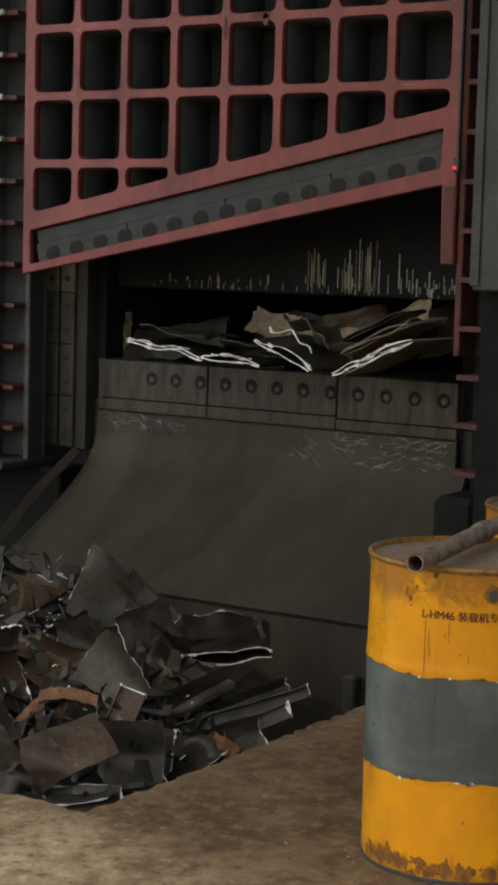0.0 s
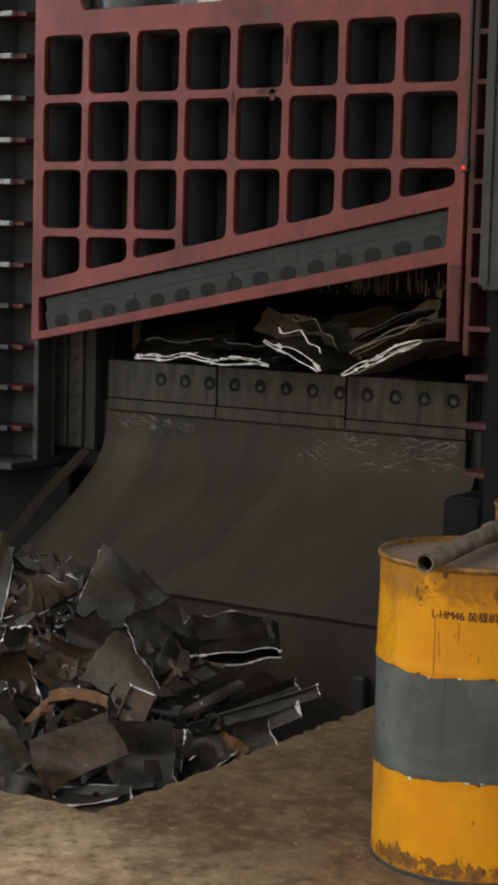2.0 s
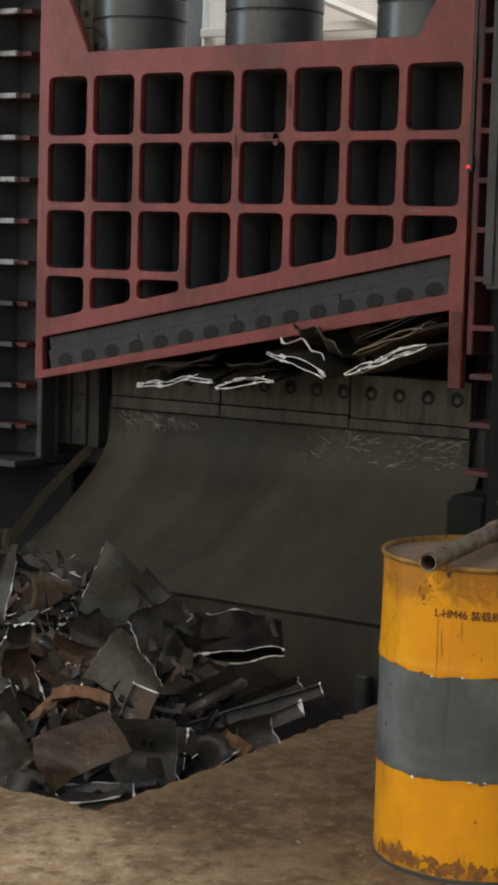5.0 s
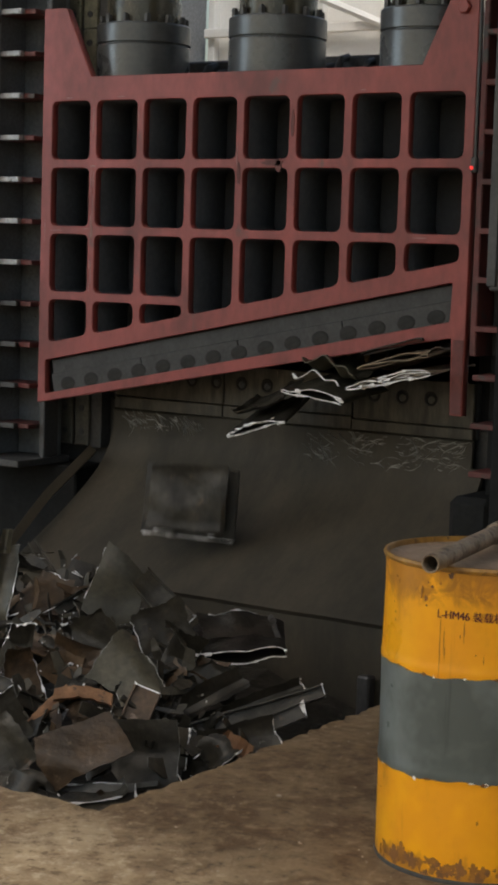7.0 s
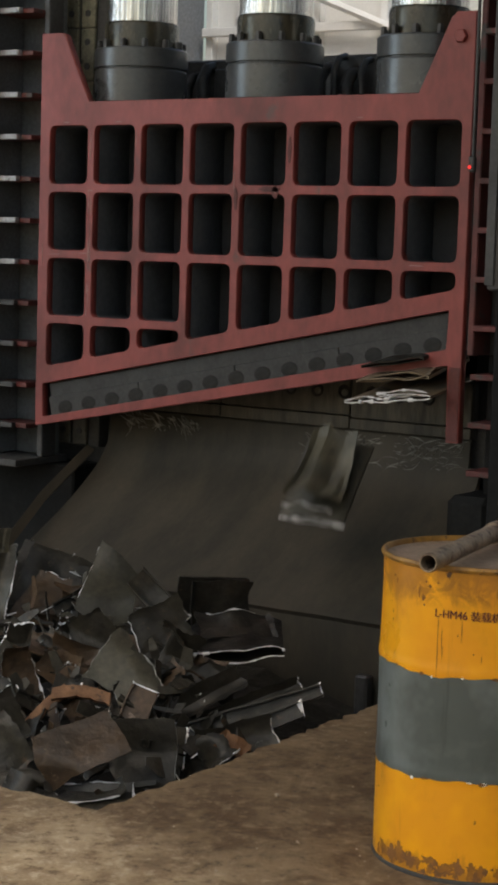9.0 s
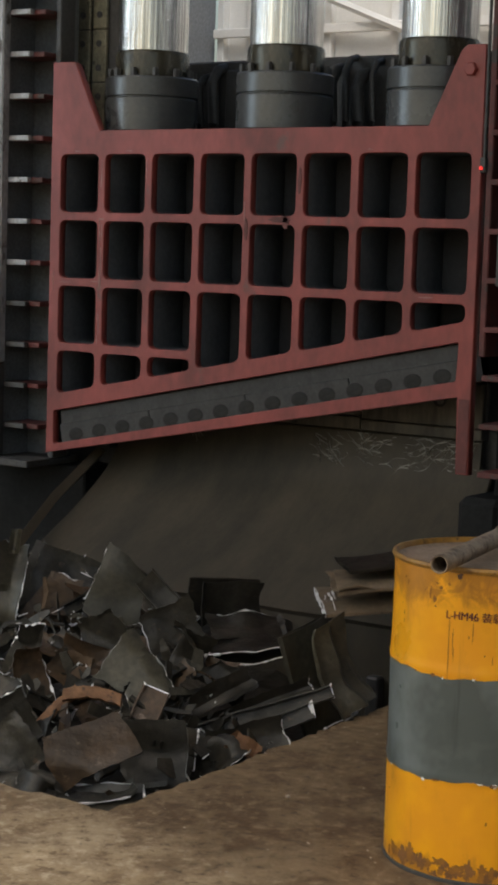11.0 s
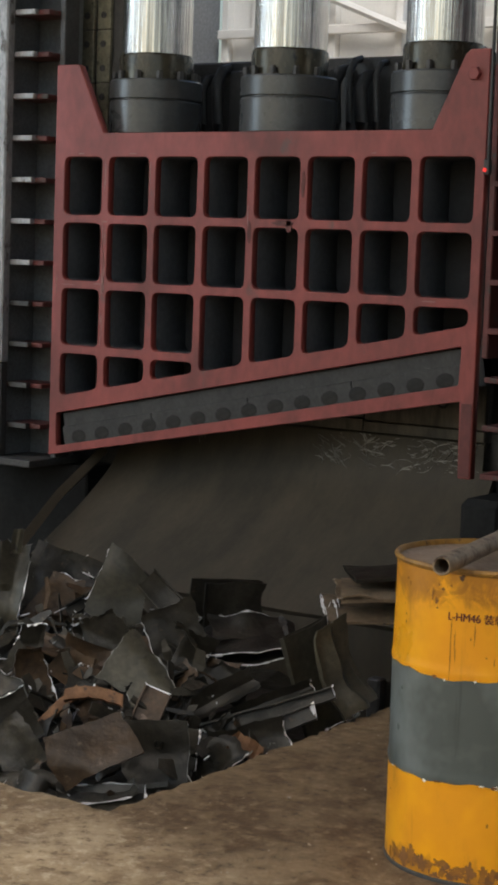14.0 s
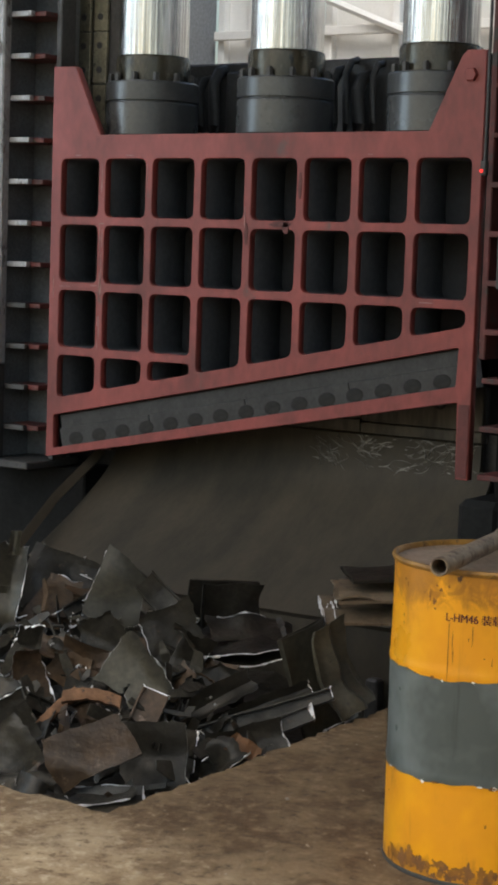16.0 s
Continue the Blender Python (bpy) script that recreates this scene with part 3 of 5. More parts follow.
    for k in range(26):
        if k % 4:
            x, z, wx, wz = r.choice(COLX[:7]) + r.uniform(-0.012, 0.012), r.uniform(1.45, 2.12), r.uniform(0.0012, 0.003), r.uniform(0.01, 0.06)
            if k < 16:
                x, z = COLX[1] + r.uniform(-0.008, 0.01), r.uniform(1.25, 2.0)
        else:
            x, z, wx, wz = r.uniform(-2.5, -0.35), r.choice(ROWZ[:3]) + r.uniform(-0.012, 0.014), r.uniform(0.008, 0.04), r.uniform(0.001, 0.003)
        pts = [(x + wx * (1 + 0.5 * noise.noise((q * 0.9, x * 9, 1))) * math.cos(q * 0.63), z + wz * (1 + 0.5 * noise.noise((q * 0.9, x * 9, 4))) * math.sin(q * 0.63)) for q in range(10)]
        plate("scuff_mark", pts, [], RY - 0.0015, RY + 0.001, SCUFF, ram, "", 0.0003)
    # thin overlay, darker red over the leg's lower end
    part("leg_liner", box(-0.253, -0.203, RY - 0.003, RY + 0.0, 0.785, 1.10, 0.001), RED_DIRTY, ram, "darker red lower end of the ram leg")
    return ram


RAM = build_ram()


def build_column(side):
    """Upright of the machine: web, stiffening ribs with red edges, guide and worn front flange."""
    s = empty("machine_column", "ribbed steel machine column with red stiffener ribs and worn grey flange", "machine column", "machine columns")
    top, low = 5.2, 0.645
    if side == "west":
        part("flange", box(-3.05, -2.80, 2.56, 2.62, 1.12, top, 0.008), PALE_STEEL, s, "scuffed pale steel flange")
        # darker foot paints in the falloff of light down the flange
        part("flange_foot", box(-3.05, -2.802, 2.562, 2.62, low, 1.119, 0.008), DULL_STEEL, s, "flange foot coloured dark for shade")
        part("web", box(-3.0, -2.60, 2.84, 2.90, low, top, 0.004), GREY_STEEL, s, "dusty grey web plate")
        part("guide", box(-2.60, -2.565, 2.72, 2.83, low, top, 0.005), DARK_STEEL, s)
        part("inner_plate", box(-2.86, -2.835, 2.621, 2.839, low, top, 0.002), GREY_STEEL, s)
        xr0, xr1, yr = -2.834, -2.605, 2.645
    else:
        # lower block and web foot get a near-black colour in place of shade
        part("lower_block", box(0.0, 0.35, 2.56, 2.66, -0.9, 1.579, 0.008), PIT_DARK, s, "lower block coloured near-black for shade")
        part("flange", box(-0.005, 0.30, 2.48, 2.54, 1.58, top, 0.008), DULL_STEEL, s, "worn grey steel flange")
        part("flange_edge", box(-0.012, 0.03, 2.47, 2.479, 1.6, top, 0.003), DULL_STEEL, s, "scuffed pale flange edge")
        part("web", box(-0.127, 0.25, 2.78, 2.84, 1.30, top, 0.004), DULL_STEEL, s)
        part("web_foot", box(-0.127, 0.25, 2.78, 2.84, low - 0.6, 1.299, 0.004), PIT_DARK, s, "web foot coloured near-black for shade")
        part("slide_strip", box(-0.177, -0.160, 2.712, 2.84, 1.30, top, 0.003), RED_DIRTY, s, "greasy red slide strip")
        part("guide", box(-0.158, -0.128, 2.632, 2.84, 1.30, top, 0.005), RED_DIRTY, s, "greasy red guide strip")
        xr0, xr1, yr = -0.127, -0.01, 2.61
    for k in range(-12, 10):
        z = 2.03 - 0.2045 * k
        if z < low or z > top:
            continue
        part("rib", box(xr0, xr1, yr, 2.838 if side == "west" else 2.778, z - 0.012, z + 0.012, 0.003), RED_DIRTY, s, "red edged stiffener rib")
        if side == "west":
            # rib ends switch to a shaded colour below z 1.5
            part("rib_tip", box(-2.80, -2.672, 2.612, 2.644, z - 0.012, z + 0.014, 0.003), PALE_STEEL if z > 1.5 else DULL_STEEL, s, "dusty rib end, pale high up, shade-coloured below")
    if side == "east":
        part("conduit", tube([(-0.146, 2.588, 5.0), (-0.146, 2.588, 2.14), (-0.146, 2.588, 2.12)], 0.007, 10), DARK_STEEL, s, "dark vertical conduit", True)
        bx = part("switch_box", box(-0.160, -0.132, 2.572, 2.60, 2.065, 2.13, 0.005), DARK_STEEL, s, "small dark limit switch box")
        part("lamp_lens", lathe([(0, 0.012), (0.005, 0.01), (0.008, 0.004), (0.008, 0)], 12, None, Matrix.Translation((-0.152, 2.572, 2.085)) @ Matrix.Rotation(radians(90), 4, "X")), LED, bx, "small glowing red lamp")
    if side == "west":
        part("foot", box(-3.06, -2.56, 2.52, 2.92, low - 0.035, low, 0.004), DARK_STEEL, s)
    return s


build_column("west")
build_column("east")


def build_liner():
    """Drilled wear strips behind the ram."""
    s = empty("guide_liner", "worn steel guide liner strip with two rows of bolts", "guide liner")
    part("backing", box(-2.70, -2.40, 2.97, 3.05, 0.69, 5.2, 0.004), DARK_STEEL, s)
    for k in range(17):
        z0 = 0.70 + 0.262 * k
        for x in (-2.655, -2.55):
            # strips above z 1.4 take the lit colour, those below the shaded one
            part("strip", box(x, x + 0.085, 2.945, 2.969, z0, z0 + 0.258, 0.004), LINER if z0 > 1.4 else SHADED_LINER_BOLT, s)
            for z in (z0 + 0.07, z0 + 0.19):
                part("bolt", lathe([(0, 0.0), (0.017, 0.0), (0.017, 0.004), (0.012, 0.004), (0.011, 0.002), (0, 0.002)], 10, None, Matrix.Translation((x + 0.0425, 2.945, z)) @ Matrix.Rotation(radians(90), 4, "X")), DARK_STEEL, s)
    return s


build_liner()


def build_bed():
    """Lower blade, its seat, the hold-down behind, and the base."""
    s = empty("shear_bed", "dark steel shear bed with bolted lower blade", "shear bed")
    part("base", box(-3.4, 0.4, 3.05, 4.3, -0.9, 0.95, 0.01), DARK_STEEL, s)
    # both bases are coloured near-black to stand in for shade
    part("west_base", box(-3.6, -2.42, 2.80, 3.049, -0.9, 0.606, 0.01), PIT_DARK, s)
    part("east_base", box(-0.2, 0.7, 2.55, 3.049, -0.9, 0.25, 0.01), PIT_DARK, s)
    part("blade_seat", box(-2.36, -0.3, 3.022, 3.30, 0.90, 1.157, 0.004), DARK_STEEL, s)
    xs = [-2.33, -1.66, -0.93, -0.3]
    for a, b in zip(xs, xs[1:]):
        part("lower_blade", box(a + 0.002, b - 0.002, 2.99, 3.021, 0.955 if a > -1.0 else 0.965, 1.16, 0.005), BLADE, s, "worn steel lower blade")
    for k in range(12):
        x = -2.0 + 0.1478 * k
        m = Matrix.Translation((x, 2.99, 1.075)) @ Matrix.Rotation(radians(90), 4, "X")
        # same recess shade painted on the lower blade's bolt discs
        bolt = part("blade_bolt", lathe([(0, 0.001), (0.02, 0.001), (0.024, 0.003), (0.03, 0.003), (0.034, 0.0)], 16), RECESS_SHADE, s, at=m)
        part("bolt_head", lathe([(0, 0.006), (0.012, 0.006), (0.018, 0.002), (0.019, 0.0)], 10, None, Matrix.Translation((0.004, -0.005, 0))), SHADED_LINER_BOLT if k > 5 else DULL_STEEL, bolt, "rubbed bolt head", True)
    for a, b in zip(xs, xs[1:]):
        part("packing_strip", box(a + 0.002, b - 0.002, 2.984, 3.019, 0.905, 0.954 if a > -1.0 else 0.964, 0.003), BLADE, s, "oily packing strip under the blade")
    part("table", box(-2.36, -0.3, 3.30, 6.0, 1.05, 1.155, 0.004), DARK_STEEL, s, "dark feeding table")
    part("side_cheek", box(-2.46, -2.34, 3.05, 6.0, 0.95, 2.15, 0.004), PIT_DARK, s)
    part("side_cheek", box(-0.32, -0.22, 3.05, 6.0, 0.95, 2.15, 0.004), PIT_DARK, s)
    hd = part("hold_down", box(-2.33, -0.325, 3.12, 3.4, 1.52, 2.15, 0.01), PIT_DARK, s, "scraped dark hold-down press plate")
    r = random.Random(8)
    for k in range(120):
        x = r.uniform(-2.1, -0.34)
        tall = 0.012 + 0.05 * r.random() ** 2
        if k % 2:
            cx, spread, most = r.choice(((-0.93, 0.05, 0.20), (-0.86, 0.05, 0.34), (-0.83, 0.03, 0.26), (-1.14, 0.025, 0.2), (-0.99, 0.02, 0.16), (-0.5, 0.08, 0.12)))
            x = min(-0.34, r.gauss(cx, spread))
            tall = most * r.uniform(0.15, 1)
        z = 1.525 + r.random() * 0.05
        w = r.uniform(0.0015, 0.006)
        part("scrape_mark", box(x, x + w, 3.1175, 3.1205, z, z + tall, 0), LINER if k % 3 else SCRATCH, hd)
    part("feed_box_end", box(-2.34, -0.32, 5.9, 6.0, 1.155, 2.1, 0.004), DARK_STEEL, s)
    part("feed_box_roof", box(-2.34, -0.32, 3.41, 5.9, 2.05, 2.15, 0.004), DARK_STEEL, s)
    part("rear_beam", box(-3.3, -0.1, 3.42, 3.55, 2.15, 2.672, 0.01), DARK_STEEL, s, "oily dark beam behind the ram")
    for x, w in ((-2.02, 0.16), (-1.72, 0.09), (-0.98, 0.2), (-0.7, 0.1)):
        part("beam_bracket", box(x, x + w, 3.36, 3.419, 2.25, 2.70 if w < 0.12 else 2.62, 0.008), DULL_STEEL, s)
    for x, rr, z1 in ((-2.16, 0.022, 2.58), (-2.07, 0.03, 2.62), (-1.37, 0.03, 2.60), (-1.29, 0.018, 2.65), (-1.22, 0.032, 2.57), (-1.14, 0.016, 2.63)):
        part("hose", tube([(x, 3.33, 2.16), (x + 0.01, 3.325, 2.35), (x - 0.006, 3.335, z1 - 0.06), (x, 3.37, z1), (x, 3.43, z1 + 0.015)], rr, 12), DARK_STEEL, s, "oily hydraulic hose", True)
    part("crown", box(-3.2, 0.4, 2.5, 4.3, 4.7, 5.6, 0.02), DARK_STEEL, s, "dark steel crown beam")
    return s


build_bed()


def build_chute():
    s = empty("discharge_chute", "rubbed brown steel discharge chute below the blade", "chute")
    # sheet from under the blade down to the lip
    def slab(name, pts, t, x0, x1, mat, label=""):
        bm = bmesh.new()
        rows = []
        for y, z in pts:
            rows.append([bm.verts.new((x0 + (x1 - x0) * k / 24, y, z + 0.004 * noise.noise((x0 + k * 0.4, y * 3, z * 3)))) for k in range(25)])
        for a, b in zip(rows, rows[1:]):
            for k in range(24):
                bm.faces.new((a[k], a[k + 1], b[k + 1], b[k]))
        back = bmesh.ops.extrude_face_region(bm, geom=bm.faces[:])
        for v in back["geom"]:
            if isinstance(v, bmesh.types.BMVert):
                v.co += Vector((0, 0.6 * t, -0.8 * t))
        return part(name, bm, mat, s, label, True)
    slab("head_plate", [(3.0, 0.905), (2.985, 0.895), (2.98, 0.80), (2.975, 0.78)], 0.03, -2.33, -0.3, CHUTE)
    slab("slide_plate", [(2.974, 0.78), (2.963, 0.745), (2.945, 0.71), (2.92, 0.67), (2.885, 0.63), (2.84, 0.588), (2.78, 0.54), (2.7, 0.484), (2.6, 0.42), (2.4, 0.305), (2.2, 0.192)], 0.03, -2.33, -0.24, CHUTE, "rubbed brown steel slide plate")
    part("apron", box(-2.9, 0.0, 2.215, 2.25, -0.9, 0.186, 0.004), CHUTE, s, "dirty steel apron under the chute lip")
    part("post", box(-0.36, -0.30, 2.14, 2.2, -0.5, -0.02, 0.008), DARK_STEEL, s)
    # block added to fill the dark beside the slide with painted shade
    part("east_cheek", box(-0.225, -0.02, 2.62, 2.96, -0.4, 0.70, 0.03), PIT_DARK, s, "near-black cheek added as shade beside the slide")
    part("side_rail", tube([(-2.30, 2.12, 0.26), (-2.36, 2.5, 0.49), (-2.37, 2.86, 0.69)], 0.032, 4), CHUTE, s, "worn steel side rail of the chute")
    # bright scrapes under the blade
    r = random.Random(5)
    for k in range(230):
        x = r.uniform(-1.15, -0.34) if k < 160 else r.uniform(-2.25, -1.75)
        if k % 3 == 0 and k < 160:
            x = r.choice((-1.06, -0.86, -0.62, -0.45)) + r.gauss(0, 0.05)
        z = r.uniform(0.75, 0.895) if k < 160 else r.uniform(0.81, 0.89)
        ang = r.gauss(0.0, 0.5) - (0.7 if x < -0.9 else -0.2)
        ln = r.uniform(0.01, 0.04) if k % 2 else r.uniform(0.04, 0.11)
        cv = r.uniform(-9, 9)
        wd = 0.0005 + 0.0022 * r.random() ** 2
        bm = bmesh.new()
        prev = None
        for q in range(7):
            u = (q / 6 - 0.5) * ln
            xx = x + u * math.cos(ang) - cv * u * u * math.sin(ang)
            zz = min(0.895, z + u * math.sin(ang) + cv * u * u * math.cos(ang))
            yy = (2.9765 + 0.005 * (zz - 0.80) / 0.13) if zz > 0.78 else 2.9715 - 0.35 * (0.78 - zz)
            hw = wd * math.sin(math.pi * (q + 0.4) / 6.8)
            pair = [bm.verts.new((xx, yy, zz + hw)), bm.verts.new((xx, yy, zz - hw)), bm.verts.new((xx, yy + 0.01, zz - hw)), bm.verts.new((xx, yy + 0.01, zz + hw))]
            if prev:
                for e in range(4):
                    bm.faces.new((prev[e], prev[(e + 1) % 4], pair[(e + 1) % 4], pair[e]))
            prev = pair
        part("scrape_mark", bm, SCRATCH, s)
    return s


build_chute()


# ---- oil drums and the pipe lying on them ----
DRUM = (1.079, 0.386)


def build_drum(cx, cy, seed, writing):
    d = empty("oil_drum", "yellow steel oil drum with grey painted band and rusty foot" if writing else "yellow steel oil drum standing behind another drum", "oil drum", "oil drums")
    r = random.Random(seed)
    N, R = 96, 0.2905
    ph = [r.uniform(0, 6.28) for _ in range(6)]

    def edge(a, base, k):
        return base + 0.005 * math.sin(2 * a + ph[k]) + 0.003 * math.sin(7 * a + ph[k + 1]) + 0.0025 * math.sin(19 * a + ph[k + 2])

    def rad(z):
        out = R
        for h in (0.293, 0.587):
            out += 0.003 * math.exp(-((z - h) / 0.012) ** 2)
        return out

    def shell(name, lo, hi, mat, label):
        bm = bmesh.new()
        rows = []
        M = 26
        for i in range(M + 1):
            ring = []
            for k in range(N):
                a = 2 * math.pi * k / N
                z0, z1 = lo(a), hi(a)
                z = z0 + (z1 - z0) * i / M
                q = rad(z) + 0.0022 * noise.noise((3 * math.cos(a) + seed, 3 * math.sin(a), 5 * z)) + 0.0009 * noise.noise((11 * math.cos(a), 11 * math.sin(a) + seed, 14 * z))
                ring.append(bm.verts.new((cx + q * math.cos(a), cy + q * math.sin(a), z)))
            rows.append(ring)
        for a, b in zip(rows, rows[1:]):
            for k in range(N):
                bm.faces.new((a[k], a[(k + 1) % N], b[(k + 1) % N], b[k]))
        return part(name, bm, mat, d, label, True)

    t_hi, t_lo = (lambda a: edge(a, 0.578, 0)), (lambda a: edge(a, 0.281, 3))
    upper = shell("upper_shell", t_hi, lambda a: 0.868, YELLOW, "chipped yellow paint")
    shell("band", t_lo, t_hi, GREYBAND, "blue-grey painted band")
    lower = shell("lower_shell", lambda a: 0.012, t_lo, YELLOW, "yellow paint rusting at the foot")
    m = Matrix.Translation((cx, cy, 0))
    part("top_rim", lathe([(0.288, 0.862), (0.2955, 0.866), (0.298, 0.873), (0.2955, 0.88), (0.289, 0.881), (0.285, 0.875), (0.284, 0.862)], N, None, m), TOP_RIM, d, "worn yellow rolled rim", True)
    part("bottom_rim", lathe([(0.288, 0.013), (0.2925, 0.011), (0.294, 0.005), (0.2925, 0.0), (0.28, 0.0)], N, None, m), DARK_STEEL, d, "", True)
    lid = part("lid", lathe([(0, 0.862), (0.12, 0.8625), (0.25, 0.861), (0.27, 0.86), (0.286, 0.866)], N, None, m), LID, d, "dusty rust-stained lid", True)
    part("bung", lathe([(0, 0.873), (0.02, 0.873), (0.024, 0.874), (0.032, 0.868), (0.034, 0.862)], 20, None, Matrix.Translation((cx + 0.15, cy + 0.12, 0))), RIM, lid, "", True)

    def patch(a0, z0, wa, hz, mat, name, parent, lift=0.0012, ragged=0.45, n=18):
        """A thin flake or stain that follows the shell."""
        bm = bmesh.new()
        c = []
        sh = r.uniform(0, 9)
        for k in range(n):
            t = 2 * math.pi * k / n
            f = 1 + ragged * noise.noise((2.2 * math.cos(t) + sh, 2.2 * math.sin(t), sh))  # uneven outline
            c.append((a0 + wa * f * math.cos(t), z0 + hz * f * math.sin(t)))
        rings = []
        for s in (1.0, 0.66, 0.33):
            ring = []
            for a, z in c:
                aa, zz = a0 + (a - a0) * s, max(0.014, z0 + (z - z0) * s)
                q = rad(zz) + lift + 0.0022 * noise.noise((3 * math.cos(aa) + seed, 3 * math.sin(aa), 5 * zz)) + 0.0009 * noise.noise((11 * math.cos(aa), 11 * math.sin(aa) + seed, 14 * zz))
                ring.append(bm.verts.new((cx + q * math.cos(aa), cy + q * math.sin(aa), zz)))
            rings.append(ring)
        for a, b in zip(rings, rings[1:]):
            for k in range(n):
                bm.faces.new((a[k], a[(k + 1) % n], b[(k + 1) % n], b[k]))
        bm.faces.new(rings[-1])
        return part(name, bm, mat, parent, "", True)

    D2 = math.pi / 180
    for k in range(34):
        patch((-128 + k * 2.6 + r.uniform(-2, 2)) * D2, r.uniform(0.016, 0.032) + 0.03 * r.random() ** 2, r.uniform(0.012, 0.06), r.uniform(0.004, 0.02), RIM if k % 3 else STAIN, "rust_flake", lower, 0.0012 + 0.00002 * k, 0.9)
    for k in range(9):
        patch((-122 + k * 7.5 + r.uniform(-3, 3)) * D2, r.uniform(0.03, 0.06), r.uniform(0.03, 0.075), r.uniform(0.012, 0.028), RIM if k % 2 else STAIN, "rust_flake", lower, 0.002 + 0.00002 * k, 1.3, 30)
    for k in range(5):
        patch((-128 + r.uniform(0, 48)) * D2, 0.79 + 0.065 * r.random(), r.uniform(0.004, 0.024), r.uniform(0.002, 0.007), STAIN if k % 4 else RIM, "rust_flake", upper, 0.0012 + 0.00002 * k, 0.9)
    for a, z, wa, hz in ((-101, 0.80, 0.012, 0.018), (-98, 0.785, 0.02, 0.008)):
        patch(a * D2, z, wa, hz, STAIN, "rust_stain", upper, 0.0022, 0.9)
    for a, z0, ln in ((-88.3, 0.655, 0.088), (-86, 0.675, 0.03), (-85.5, 0.64, 0.018), (-75, 0.70, 0.03), (-64, 0.63, 0.012)):
        patch(a * D2, z0, 0.0045, ln, STAIN, "drip_stain", upper, ragged=0.8)
    for k in range(8):
        patch((-135 + r.uniform(0, 100)) * D2, r.uniform(0.1, 0.84) , r.uniform(0.004, 0.012), r.uniform(0.002, 0.006), STAIN if k % 3 else RIM, "paint_chip", d)
    for k in range(24):
        a = (-135 + r.uniform(0, 105)) * D2
        lim = t_hi if k % 2 else t_lo
        patch(a, lim(a), r.uniform(0.008, 0.03), r.uniform(0.002, 0.006), RIM if k % 3 else WHITE_WALL, "paint_chip", d)
    if writing:
        patch(-52.6 * D2, 0.812, 0.075, 0.026, STAIN, "oil_stain", upper, 0.0014, 0.2)
        patch(-52.0 * D2, 0.808, 0.05, 0.017, FLANGE, "side_cap", upper, 0.004, 0.05)
        for text, a0, size, wide, dz in [(w, a + da, sz, wd, q) for w, a, sz, wd in (("L-HM46", -90.3, 0.032, 0.090), ("装载机专用", -70.6, 0.029, 0.136)) for da, q in ((0, 0), (0.3, 0.0002), (0.15, 0.0004))]:
            cu = bpy.data.curves.new("writing", "FONT")
            cu.body, cu.size = text, size
            tmp = bpy.data.objects.new("tmp_text", cu)
            me = bpy.data.meshes.new_from_object(tmp)
            bpy.data.objects.remove(tmp)
            bpy.data.curves.remove(cu)
            xs = [v.co.x for v in me.vertices] or [0, 1]
            x0, x1 = min(xs), max(xs)
            bm = bmesh.new()
            bm.from_mesh(me)
            bpy.data.meshes.remove(me)
            bmesh.ops.subdivide_edges(bm, edges=[e for e in bm.edges if e.calc_length() > 0.008], cuts=1)
            for v in bm.verts:
                a = a0 * D2 + (v.co.x - x0) / (x1 - x0) * wide / R
                z = 0.737 + v.co.y
                q = rad(z) + 0.002 + dz + 0.0022 * noise.noise((3 * math.cos(a) + seed, 3 * math.sin(a), 5 * z)) + 0.0009 * noise.noise((11 * math.cos(a), 11 * math.sin(a) + seed, 14 * z))
                v.co = (cx + q * math.cos(a), cy + q * math.sin(a), z)
            part("writing", bm, INK, upper, "dark stencilled writing")
    return d


build_drum(*DRUM, 3, True)
build_drum(0.885, 1.53, 9, False)


def build_pipe():
    p = empty("steel_pipe", "weathered grey steel pipe lying across the drum tops", "pipe")
    a, b = Vector((1.125, -0.05, 0.908)), Vector((0.80, 1.75, 0.908))
    q = (b - a).to_track_quat("Z", "Y").to_matrix().to_4x4()
    L = (b - a).length
    bm = lathe([(0.0205, 0.35), (0.0205, 0.0), (0.0235, -0.001), (0.026, 0.003), (0.0262, 0.02), (0.026, 0.3), (0.026, L - 0.002), (0.02, L), (0.02, L - 0.3)], 28, None, Matrix.Translation(a) @ q)
    part("pipe", bm, PIPE, p, "", True)
    m = Matrix.Translation(a) @ q
    bm = lathe([(0.0262, 0.60), (0.0315, 0.602), (0.032, 0.64), (0.0315, 0.665), (0.0262, 0.667)], 28, None, m)
    part("coupling", bm, PIPE, p, "weathered pipe coupling", True)


build_pipe()


# ---- scrap ----
def stitched(bm, front, back, nu, nv):
    for i in range(nu):
        for j in range(nv):
            bm.faces.new((front[i][j], front[i + 1][j], front[i + 1][j + 1], front[i][j + 1]))
            bm.faces.new((back[i][j + 1], back[i + 1][j + 1], back[i + 1][j], back[i][j]))
    rim = [(i, 0) for i in range(nu)] + [(nu, j) for j in range(nv)] + [(i, nv) for i in range(nu, 0, -1)] + [(0, j) for j in range(nv, 0, -1)]
    for k in range(len(rim)):
        (a, b), (c, e) = rim[k], rim[(k + 1) % len(rim)]
        bm.faces.new((front[c][e], front[a][b], back[a][b], back[c][e]))


